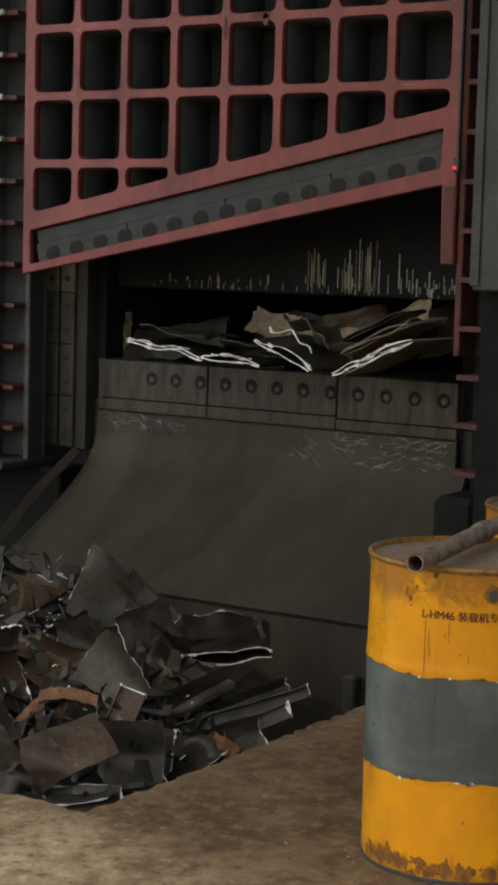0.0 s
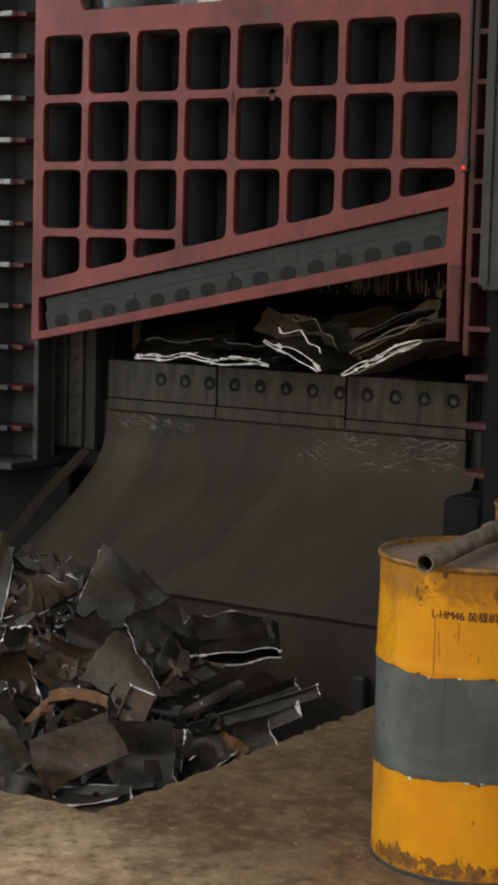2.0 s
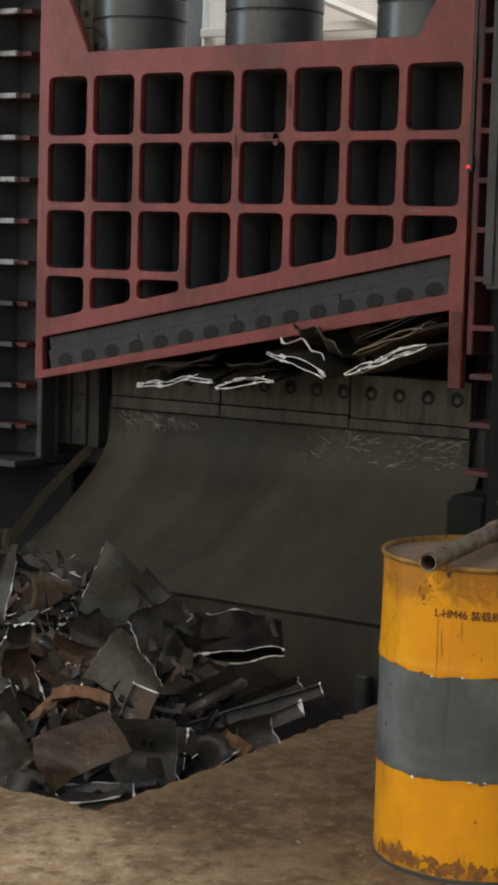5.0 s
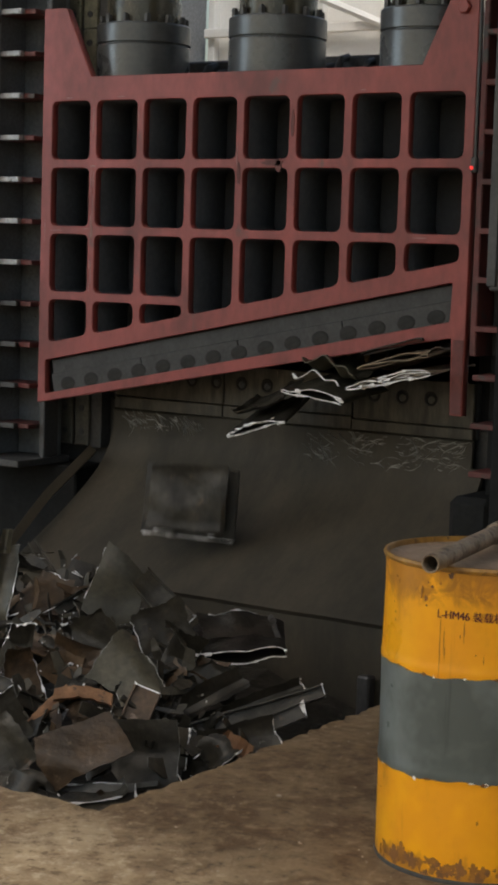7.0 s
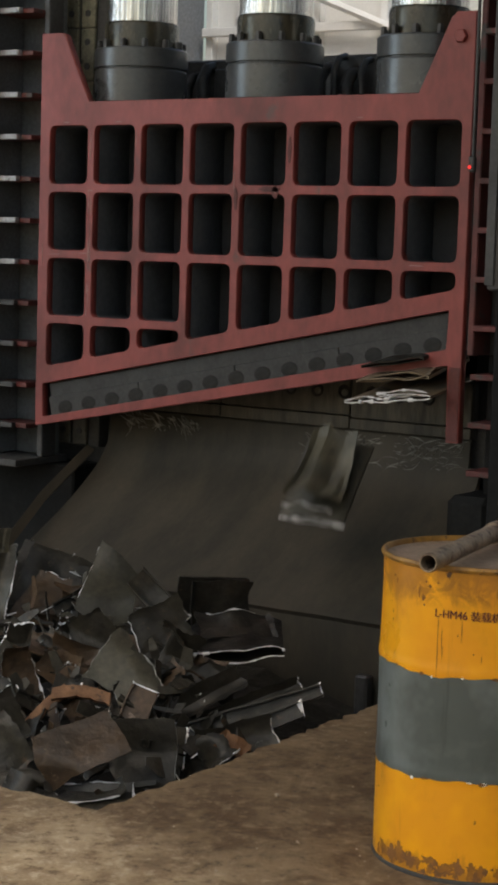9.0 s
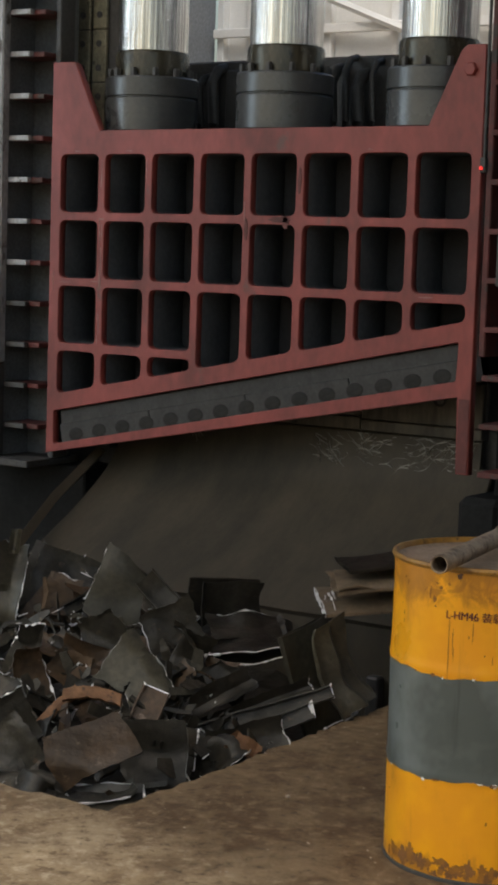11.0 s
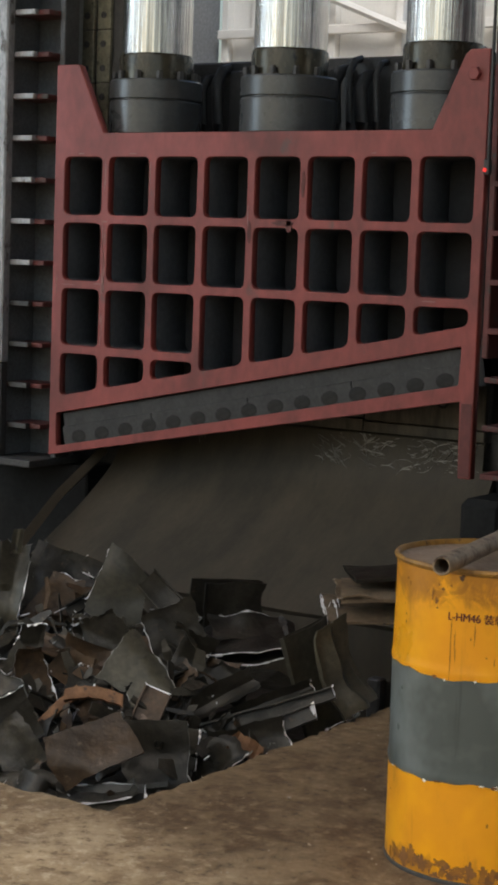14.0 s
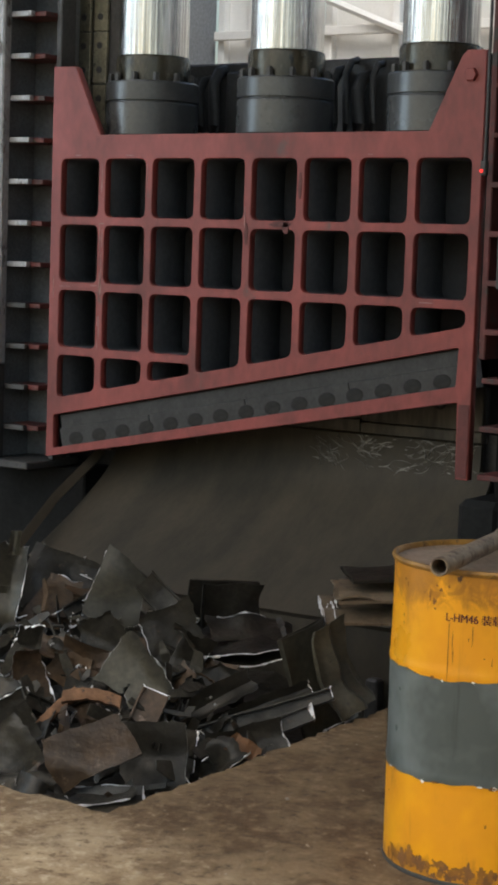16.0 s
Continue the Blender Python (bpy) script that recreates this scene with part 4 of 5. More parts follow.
def sheet(thing, r, w, h, mat, folds=(), curl=0.0, ragged=0.02, cut=(), thick=0.006, rough=0.012, taper=0.0, skew=0.0, name="sheet"):
    """A torn, bent sheet in the local xy plane. folds: (angle, offset, slope); cut: sides with a fresh bright edge (0 left, 1 right, 2 low, 3 top)."""
    nu, nv = 14, 12
    s = r.uniform(0, 50)
    own = random.Random(int(s * 1000))
    lips = [own.choice((0.0, 0.0, 0.5, -0.7, 1.1)) for _ in range(4)]

    def at(u, v):
        x, y = (u - 0.5) * w, (v - 0.5) * h
        x *= 1 - taper * v
        x += skew * y
        if u in (0, 1):
            x += ragged * (0.5 * noise.noise((s, v * 2.2, u * 7)) + 0.25 * noise.noise((s, v * 9, u * 7)))
        if v in (0, 1):
            y += ragged * (0.5 * noise.noise((u * 2.2, s, v * 7)) + 0.25 * noise.noise((u * 9, s, v * 7)))
        z = 0.0
        for a, o, k in folds:
            z += k * max(0.0, x * math.cos(a) + y * math.sin(a) - o)
        if curl:
            rad = 1 / curl
            z += rad * (1 - math.cos(y / rad))
            y = rad * math.sin(y / rad)
        for gap, lean in zip((u * w, (1 - u) * w, v * h, (1 - v) * h), lips):
            z += lean * max(0.0, 0.016 - gap)
        z += 0.9 * rough * abs(noise.noise((x * 5.5 + s, y * 5.5 + 3, s))) + rough * noise.noise((x * 7 + s, y * 7, s)) + rough * 0.15 * noise.noise((x * 22, y * 22 + s, s))
        return Vector((x, y, z))

    bm = bmesh.new()
    P = [[at(i / nu, j / nv) for j in range(nv + 1)] for i in range(nu + 1)]
    nrm = Vector((0, 0, 1))
    front = [[bm.verts.new(p + nrm * thick * 0.5) for p in row] for row in P]
    back = [[bm.verts.new(p - nrm * thick * 0.5) for p in row] for row in P]
    stitched(bm, front, back, nu, nv)
    ob = part(name, bm, mat, thing, "", True)
    for side in cut:
        line = {0: P[0], 1: P[nu], 2: [q[0] for q in P], 3: [q[nv] for q in P]}[side]
        a = r.randint(0, 3)
        b = len(line) - r.randint(0, 3)
        ribbon(thing, line[a:b], r)
    # pale ribbon: edge wear plus a painted highlight where the edge catches light
    if len(cut) < 2 and own.random() < 0.55:
        line = own.choice((P[0], P[nu], [q[nv] for q in P]))
        ribbon(thing, line[own.randint(0, 4):len(line) - own.randint(0, 4)], own, 0.0013, SCRATCH, "worn_edge")
    return ob


def torn_plate(thing, r, outline, mat, fold=None, thick=0.007, rough=0.01, cut=(), jag=0.008, name="plate"):
    """A plate of a few straight torn sides. fold: (angle, offset, slope); cut: sides with a fresh bright edge."""
    s = r.uniform(0, 50)
    bm = bmesh.new()
    bm.faces.new([bm.verts.new((x, y, 0)) for x, y in outline])
    bmesh.ops.triangulate(bm, faces=bm.faces[:])
    bmesh.ops.subdivide_edges(bm, edges=bm.edges[:], cuts=5, use_grid_fill=True)

    def bend(p):
        z = 0.9 * rough * abs(noise.noise((p.x * 5 + s, p.y * 5 + 3, s))) + rough * noise.noise((p.x * 7 + s, p.y * 7, s)) + rough * 0.3 * noise.noise((p.x * 22, p.y * 22 + s, s))
        if fold:
            z += fold[2] * max(0.0, p.x * math.cos(fold[0]) + p.y * math.sin(fold[0]) - fold[1])
        return Vector((p.x + jag * noise.noise((p.x * 26 + s, p.y * 26, 1)), p.y + jag * noise.noise((p.x * 26, p.y * 26 + s, 5)), z))

    for v in bm.verts:
        v.co = bend(v.co)
    bmesh.ops.recalc_face_normals(bm, faces=bm.faces[:])
    bmesh.ops.solidify(bm, geom=bm.faces[:], thickness=thick)
    ob = part(name, bm, mat, thing, "", True)
    own = random.Random(int(s * 1000))
    # every other uncut side gets a pale ribbon, wear and painted edge highlight
    for k in range(len(outline)):
        if k not in cut and k % 2:
            a, b = Vector((*outline[k], 0)), Vector((*outline[(k + 1) % len(outline)], 0))
            ribbon(thing, [bend(a.lerp(b, q / 10)) for q in range(own.randint(0, 2), 11 - own.randint(0, 2))], own, 0.0016, SCRATCH, "worn_edge")
    for k in cut:
        a, b = Vector((*outline[k], 0)), Vector((*outline[(k + 1) % len(outline)], 0))
        ribbon(thing, [bend(a.lerp(b, q / 12)) for q in range(r.randint(0, 2), 13 - r.randint(0, 2))], r, 0.0034)
    return ob


def ribbon(thing, line, r, size=0.0024, mat=None, name="cut_edge"):
    """Bright sheared edge with a few burrs."""
    bm = bmesh.new()
    rings = []
    for p in line:
        k = size * r.uniform(0.5, 1.25) * (2.0 if r.random() < 0.12 else 1.0)
        rings.append([bm.verts.new(p + Vector(o) * k) for o in ((-1, -0.6, 1), (1, 0.6, 1), (1, 0.6, -1), (-1, -0.6, -1))])
    for a, b in zip(rings, rings[1:]):
        for k in range(4):
            bm.faces.new((a[k], a[(k + 1) % 4], b[(k + 1) % 4], b[k]))
    bm.faces.new(rings[0][::-1])
    bm.faces.new(rings[-1])
    return part(name, bm, mat or CUT, thing, "" if mat else "bright freshly cut edge")


def flat_tube(thing, r, w, gap, length, mat, wall=0.006, wave=0.012, bright=True, name="crushed_profile"):
    """A crushed hollow section along local y; its near end (-y) is freshly cut."""
    n = 22
    s = r.uniform(0, 50)
    bm = bmesh.new()

    def loop(y, inset):
        pts = []
        for k in range(n + 1):
            x = -w / 2 + w * k / n
            g = gap * (0.25 + 0.9 * abs(noise.noise((x * 3 + s, 2.2, y * 1.5)))) * math.sin(math.pi * min(1, max(0, (k + 0.35) / (n + 0.7)))) ** 0.35
            pts.append(Vector((x * (1 - inset / w), y, wave * noise.noise((x * 7, s, y * 2)) * 2 + max(0.001, g - inset))))
        for k in range(n, -1, -1):
            x = -w / 2 + w * k / n
            g = gap * 0.3 * abs(noise.noise((x * 6, s + 4, y * 1.5)))
            pts.append(Vector((x * (1 - inset / w), y, wave * noise.noise((x * 7, s, y * 2)) * 2 - max(0.0, g - inset) - 0.002)))
        return pts

    ys = [-length / 2 + length * k / 7 for k in range(8)]
    outer = [[bm.verts.new(p) for p in loop(y, 0.0)] for y in ys]
    inner = [[bm.verts.new(p) for p in loop(y, wall)] for y in ys]
    c = len(outer[0])
    for rings, flip in ((outer, False), (inner, True)):
        for a, b in zip(rings, rings[1:]):
            for k in range(c):
                j = (k + 1) % c
                bm.faces.new((a[k], a[j], b[j], b[k]))
    for a, b in ((outer[0], inner[0]), (outer[-1], inner[-1])):
        for k in range(c):
            j = (k + 1) % c
            bm.faces.new((a[k], a[j], b[j], b[k]))
    ob = part(name, bm, mat, thing, "", True)
    if bright:
        L0 = loop(-length / 2 - 0.002, 0.002)
        ribbon(thing, L0[:n + 1], r, 0.0021)
        ribbon(thing, L0[n + 1:], r, 0.0028)
        for k in range(6):
            p = L0[r.randint(0, len(L0) - 1)]
            q, g = r.uniform(0.005, 0.016), r.uniform(0.004, 0.009)
            part("burr", box(p.x - q, p.x + q, p.y - 0.006, p.y + 0.004, p.z - g, p.z + g, 0.003), CUT, thing)
    return ob


def channel(thing, r, length, w, flange, mat, bend=0.0, cut=True, name="channel"):
    """A bent open section along local x."""
    bm = bmesh.new()
    prof = [(-w / 2, flange), (-w / 2, 0), (w / 2, 0), (w / 2, flange * 0.9), (w / 2 - 0.006, flange * 0.9), (w / 2 - 0.006, 0.006), (-w / 2 + 0.006, 0.006), (-w / 2 + 0.006, flange)]
    rings = []
    s = r.uniform(0, 50)
    for k in range(13):
        x = (k / 12 - 0.5) * length
        sag = bend * (x * x) / max(length, 0.01)
        rings.append([bm.verts.new((x, y + 0.012 * noise.noise((x * 6, s, y * 9)), z + sag + 0.012 * noise.noise((x * 6 + s, 3, y * 7)))) for y, z in prof])
    for a, b in zip(rings, rings[1:]):
        for k in range(8):
            bm.faces.new((a[k], a[(k + 1) % 8], b[(k + 1) % 8], b[k]))
    bm.faces.new(rings[0][::-1])
    bm.faces.new(rings[-1])
    ends = [v.co.copy() for v in rings[-1][1:5]]
    ob = part(name, bm, mat, thing, "", True)
    if cut:
        ribbon(thing, ends, r, 0.005)
    return ob


def facing(x, y, z, spin=0, tilt=0, turn=0):
    """Pose of a piece that stands upright, turned towards the yard; tilt lays it back."""
    return Matrix.Translation((x, y, z)) @ pose(0, 0, 0, 0, 0, 34 + turn) @ pose(0, 0, 0, 90 - tilt) @ pose(0, 0, 0, 0, 0, spin)


def scrap(label, at, group="scrap heap in the pit"):
    return empty("scrap_piece", label, "scrap metal", group, at=at)


SHIFTED = {}


def heap():
    r = random.Random(11)
    S = lambda label, *a: scrap(label, facing(*a))
    # tall plate with a bright rolled edge
    t = SHIFTED["plate"] = S("dark steel plate standing on edge in the scrap heap", -1.01, 1.36, 0.375, 0, 12, 0)
    torn_plate(t, r, ((-0.04, 0.18), (0.02, 0.135), (0.105, 0.05), (0.085, -0.14), (0.0, -0.19), (-0.142, -0.09)), OLIVE, (0.4, 0.06, -0.3), 0.008, 0.012, (5,))
    # grey-green folded plate
    t = S("grey-green painted folded sheet with torn lower edge", -0.626, 0.93, 0.174, 0, 24, 0)
    torn_plate(t, r, ((-0.03, 0.165), (0.045, 0.09), (0.15, -0.05), (0.10, -0.088), (0.055, -0.112), (0.039, -0.158), (0.01, -0.14), (-0.015, -0.15), (-0.035, -0.077), (-0.15, -0.028)), GREEN, (0.75, 0.04, -0.9), 0.006, 0.014, (), 0.016)
    # rusty rectangular plate at the front
    t = S("rusty brown rectangular plate with a bent edge", -0.389, 0.40, 0.045, 0, 38, 0)
    torn_plate(t, r, ((-0.175, 0.02), (-0.05, 0.075), (0.08, 0.125), (0.172, -0.015), (0.04, -0.08), (-0.085, -0.135), (-0.15, -0.06)), RUST, (-1.9, 0.075, -0.9), 0.009, 0.016, (1,))
    t = S("narrow dark strip under a rusty plate", -0.40, 0.38, -0.12, 16, 82, 0)
    sheet(t, r, 0.34, 0.10, SHEET, (), 0.0, 0.02, (2,), 0.006, 0.02)
    # orange straps
    def strap(t, length, rise, w, th):
        bm = bmesh.new()
        prev = []
        for k in range(13):
            u = k / 12 - 0.5
            x, y = u * length, rise * (1 - 4 * u * u) + 0.004 * noise.noise((k * 0.5, 3, 1))
            e = 1 + 0.2 * noise.noise((k * 0.7, 1, 2))
            q = [bm.verts.new((x, y + a * w * e, b * th)) for a, b in ((-0.5, 1), (0.0, 1.25), (0.5, 1), (0.5, -1), (-0.5, -1))]
            if prev:
                for n in range(5):
                    bm.faces.new((prev[n], prev[(n + 1) % 5], q[(n + 1) % 5], q[n]))
            else:
                bm.faces.new(q[::-1])
            prev = q
        bm.faces.new(prev)
        part("strap", bm, ORANGE, t, "", True)

    strap(S("orange rusted arched steel strap", -0.655, 0.72, 0.105, -4, 24, 0), 0.21, 0.02, 0.042, 0.022)
    strap(S("orange rusted straight steel strap", -0.79, 0.70, 0.055, 45, 22, 0), 0.19, 0.006, 0.036, 0.016)
    # crushed hollow section with bright cut mouth
    t = scrap("crushed hollow section with bright cut mouth", Matrix.Translation((-0.52, 1.5, 0.20)) @ pose(0, 0, 0, 4, -5, 34))
    flat_tube(t, r, 0.36, 0.10, 0.40, SHEET, 0.006, 0.004)
    t = S("thin torn sheet lying over a crushed section", -0.52, 1.5, 0.27, 12, 62, 0)
    sheet(t, r, 0.30, 0.16, SHEET, ((0.3, 0, -0.35),), 0, 0.03, (3,), 0.005, 0.02)
    # long bars
    t = S("long dark bent channel lying across the heap", -0.454, 1.12, 0.055, 27, 22, 0)
    channel(t, r, 0.36, 0.055, 0.03, SHEET, 0.1)
    t = S("bundle of long dark crushed channels", -0.26, 1.17, 0.02, 19, 25, 0)
    channel(t, r, 0.60, 0.05, 0.035, SHEET, 0.1)
    t = S("long dark flattened strip in the heap", -0.25, 1.12, -0.035, 20, 25, 0)
    channel(t, r, 0.50, 0.06, 0.03, SHEET, 0.15)
    t = S("dark torn triangular sheet in the heap", -0.43, 1.22, 0.11, -32, 25, 0)
    sheet(t, r, 0.26, 0.12, SHEET, ((0.5, 0, 0.5),), 0, 0.03, (), 0.006, 0.02, 0.6)
    t = S("small orange rusted block between dark scrap", -0.181, 1.0, -0.045, -24, 25, 0)
    sheet(t, r, 0.11, 0.07, ORANGE, ((0, 0, -0.6),), 0, 0.02, (), 0.03, 0.012)
    t = S("dark brown bent plate above the pit edge", -0.357, 0.70, -0.05, 4, 25, -8)
    sheet(t, r, 0.24, 0.24, SHEET, ((1.57, 0.02, 0.5),), 0, 0.02, (), 0.006, 0.02)
    t = S("dark curved sheet with a bright edge at the pit corner", -0.32, 0.36, -0.15, 6, 82, 0)
    sheet(t, r, 0.30, 0.22, SHEET, (), 4.0, 0.02, (3, 1), 0.006, 0.012)
    t = S("rusty curled sheet with bright torn edge", -1.045, 0.82, 0.10, 8, 12, 20)
    sheet(t, r, 0.15, 0.24, RUST, (), 6.0, 0.03, (1,), 0.006, 0.012, 0.35)
    t = S("dark sheet with ragged bright torn edge", -1.08, 0.70, 0.06, -38, 30, 0)
    sheet(t, r, 0.22, 0.14, SHEET, ((0.2, 0, 0.4),), 0, 0.05, (3,), 0.006, 0.02)
    t = S("upright battered sheet with pale spots", -1.62, 1.33, 0.28, -3, 5, 0)
    sheet(t, r, 0.14, 0.38, OLIVE, ((0, 0.02, 0.6), (1.2, 0.03, -0.8)), 0, 0.05, (1,), 0.006, 0.05)
    t = S("small torn tab standing on the heap", -1.60, 1.36, 0.49, -6, 5, 0)
    sheet(t, r, 0.04, 0.10, GREEN, (), 0, 0.01, (), 0.006, 0.01)
    t = SHIFTED["angle"] = S("dark bent angle with bright diagonal edge", -0.83, 1.42, 0.33, -45, 20, 0)
    channel(t, r, 0.26, 0.09, 0.05, SHEET, 0.4)
    t = S("dark crumpled sheet leaning in the heap", -0.74, 1.30, 0.24, 20, 25, 12)
    sheet(t, r, 0.2, 0.2, SHEET, ((0.6, 0, 0.5),), 0, 0.03, (0,), 0.006, 0.025)
    t = S("bent dark channel standing in the heap", -0.49, 0.82, 0.05, 68, 25, 0)
    channel(t, r, 0.2, 0.09, 0.03, RUST, 0.2)
    t = S("dark sheet at the front of the heap", -0.72, 0.33, -0.04, 35, 30, 0)
    sheet(t, r, 0.22, 0.2, SHEET, ((0.6, 0, 0.5),), 0, 0.03, (), 0.006, 0.025)
    t = S("dark round bar end at the pit edge", -0.64, 0.28, -0.11, 8, 40, 0)
    part("bar", tube([(-0.2, -0.02, 0), (-0.05, 0.02, 0), (0.1, 0.02, 0), (0.2, -0.03, 0)], 0.028, 14), SHEET, t, "", True)
    t = S("brown crumpled sheet deep in the heap", -0.95, 1.02, 0.13, -15, 25, 0)
    sheet(t, r, 0.2, 0.16, RUST, ((0.9, 0, 0.5),), 0, 0.03, (), 0.006, 0.03)
    for lab, a, w, h, mt, fold, cut, taper in (
        ("broad brown sheet leaning behind the heap", (-1.46, 1.48, 0.24, -18, 16, 6), 0.27, 0.22, RUST, ((0.5, 0, 0.2),), (3,), 0.5),
        ("dark bent sheet with bright edge in the heap", (-0.92, 1.12, 0.22, 30, 20, -10), 0.2, 0.17, SHEET, ((0.7, 0, 0.7),), (0,), 0.3),
        ("long dark folded sheet in the heap", (-0.40, 1.10, 0.07, 30, 28, 0), 0.34, 0.09, SHEET, ((1.57, 0.0, 0.9),), (), 0.0),
        ("dark sheet under a bundle of channels", (-0.20, 1.05, -0.06, 16, 40, 0), 0.34, 0.14, SHEET, ((1.57, 0.02, 0.8),), (1,), 0.2),
        ("dark folded sheet beside a green plate", (-0.60, 1.22, 0.17, 62, 22, 10), 0.2, 0.13, SHEET, ((0.2, 0.0, 1.0),), (2,), 0.2),
        ("dark curved sheet low in the heap", (-0.90, 0.52, 0.0, 20, 30, 0), 0.26, 0.18, SHEET, ((0.9, 0, 0.6),), (3,), 0.2),
        ("brown bent sheet at the side of the heap", (-0.95, 0.95, 0.12, -30, 25, 15), 0.2, 0.13, RUST, ((0.9, 0, 0.8),), (), 0.4),
        ("dark torn sheet with a bright corner", (-1.25, 1.05, 0.16, 70, 20, 0), 0.18, 0.1, SHEET, ((0.4, 0, 0.8),), (1, 3), 0.5),
        ("dark bent sheet at the front of the pit", (-0.80, 0.25, -0.05, 12, 45, 0), 0.3, 0.14, SHEET, ((1.57, 0, 0.6),), (3,), 0.0),
        ("dark narrow sheet sloping over the heap", (-0.28, 1.22, 0.05, 22, 24, 0), 0.42, 0.05, SHEET, ((1.57, 0, 1.0),), (1,), 0.0),
    ):
        t = S(lab, *a)
        sheet(t, r, w, h, mt, fold, 0, 0.03, cut, 0.006, 0.02, taper)
    # the rest of the heap
    looks = ("dark crumpled scrap sheet in the heap", "rusty bent scrap sheet in the heap", "dark bent scrap channel in the heap", "crushed dark hollow scrap section in the heap")
    for k in range(330):
        x, y = r.uniform(-2.2, -0.12), r.uniform(0.12, 1.95)
        if y > 1.25 - 0.55 * (x + 0.3):
            continue
        top = -0.20 + 0.30 * y + 0.08 * min(1.0, -x)
        if x > -0.5:
            top -= 0.16 * (x + 0.5) / 0.38
        if x < -1.5:
            top -= 0.10
        z = top - abs(r.gauss(0, 0.08)) - 0.05
        m = facing(x, y, z, r.uniform(-80, 80), r.uniform(10, 75), r.uniform(-50, 50))
        kind = r.random()
        if kind < 0.5:
            t = scrap(looks[0], m)
            sheet(t, r, r.uniform(0.06, 0.2), r.uniform(0.04, 0.14), SHEET, ((r.uniform(0, 3), r.uniform(-0.03, 0.03), r.uniform(-1.5, 1.5)), (r.uniform(0, 6), r.uniform(0, 0.05), r.uniform(-1.2, 1.2))), r.choice((0, 0, 4, 8)), 0.05, (r.randint(0, 3),) if r.random() < 0.8 else (), 0.005, r.choice((0.02, 0.05, 0.08)), r.choice((0, 0.3, 0.6, 0.9)), r.uniform(-0.5, 0.5))
        elif kind < 0.68:
            t = scrap(looks[1], m)
            sheet(t, r, r.uniform(0.08, 0.2), r.uniform(0.06, 0.16), RUST, ((r.uniform(0, 3), 0, r.uniform(-0.8, 0.8)),), 0, 0.03, (), 0.006, 0.025)
        elif kind < 0.76:
            t = scrap("thin dark bent steel bar in the heap", m)
            q = r.uniform(0.08, 0.2)
            part("bar", tube([(-q, r.uniform(-0.04, 0.04), 0), (-q / 3, r.uniform(-0.02, 0.02), 0.01), (q / 3, 0, 0), (q, r.uniform(-0.05, 0.05), r.uniform(-0.04, 0.04))], r.uniform(0.005, 0.014), 8), SHEET, t, "", True)
        elif kind < 0.9:
            t = scrap(looks[2], m)
            channel(t, r, r.uniform(0.15, 0.4), r.uniform(0.03, 0.08), 0.03, SHEET, r.uniform(-0.5, 0.5), r.random() < 0.6)
        else:
            t = scrap(looks[3], m)
            flat_tube(t, r, r.uniform(0.12, 0.25), 0.05, r.uniform(0.15, 0.3), SHEET, bright=r.random() < 0.7)
    # small shards, and white slivers added as painted glints, too many to count
    for name, mt, count, label in (("scrap_shards", SHEET, 260, "small dark torn shards strewn through the heap"), ("rust_shards", RUST, 40, "small rusty shards strewn through the heap"), ("bright_slivers", CUT, 210, "white steel slivers standing for glints in the heap")):
        bm = bmesh.new()
        k = 0
        while k < count:
            x, y = r.uniform(-2.1, -0.05), r.uniform(0.06, 1.95)
            if y > 1.2 - 0.55 * (x + 0.3):
                continue
            k += 1
            top = -0.17 + 0.30 * y + 0.08 * min(1.0, -x) - max(0.0, 0.42 * (x + 0.5)) - (0.1 if x < -1.5 else 0)
            m = facing(x, y, top - abs(r.gauss(0, 0.06)) - 0.03, r.uniform(0, 360), r.uniform(-20, 80), r.uniform(-70, 70))
            if mt is CUT:
                L, w, th = 0.004 + 0.03 * r.random() ** 2, r.uniform(0.001, 0.0028), 0.0012
            else:
                L, w, th = r.uniform(0.02, 0.08), r.uniform(0.008, 0.035), 0.002
            b1, b2 = r.uniform(-0.5, 0.5) * w, r.uniform(-0.6, 0.6) * w
            top_v = [bm.verts.new(m @ Vector(p)) for p in ((-L, -w * r.uniform(0.3, 1), b1 + th), (0, -w, th), (L, -w * r.uniform(0.1, 1), b2 + th), (L * r.uniform(0.8, 1.1), w * r.uniform(0.1, 1), b2 + th), (0, w * r.uniform(0.6, 1.2), th), (-L * r.uniform(0.8, 1.1), w * r.uniform(0.3, 1), b1 + th))]
            low_v = [bm.verts.new(v.co - m.to_3x3() @ Vector((0, 0, 2 * th))) for v in top_v]
            for f in ((0, 1, 4, 5), (1, 2, 3, 4)):
                bm.faces.new([top_v[i] for i in f])
                bm.faces.new([low_v[i] for i in reversed(f)])
            for i in range(6):
                j = (i + 1) % 6
                bm.faces.new((top_v[j], top_v[i], low_v[i], low_v[j]))
        tagged(part(name, bm, mt), label, "scrap metal", kind="stuff")
    # fill under the loose pieces
    bm = bmesh.new()
    g = []
    for i in range(25):
        row = []
        for j in range(25):
            x, y = PIT_X0 + 0.02 + (PIT_X1 - PIT_X0 - 0.04) * i / 24, 0.02 + 2.18 * j / 24
            row.append(bm.verts.new((x, y, -0.52 + 0.2 * y - 0.25 * max(0.0, (x + 0.8)) + 0.05 * noise.noise((x * 5, y * 5, 0)))))
        g.append(row)
    for i in range(24):
        for j in range(24):
            bm.faces.new((g[i][j], g[i + 1][j], g[i + 1][j + 1], g[i][j + 1]))
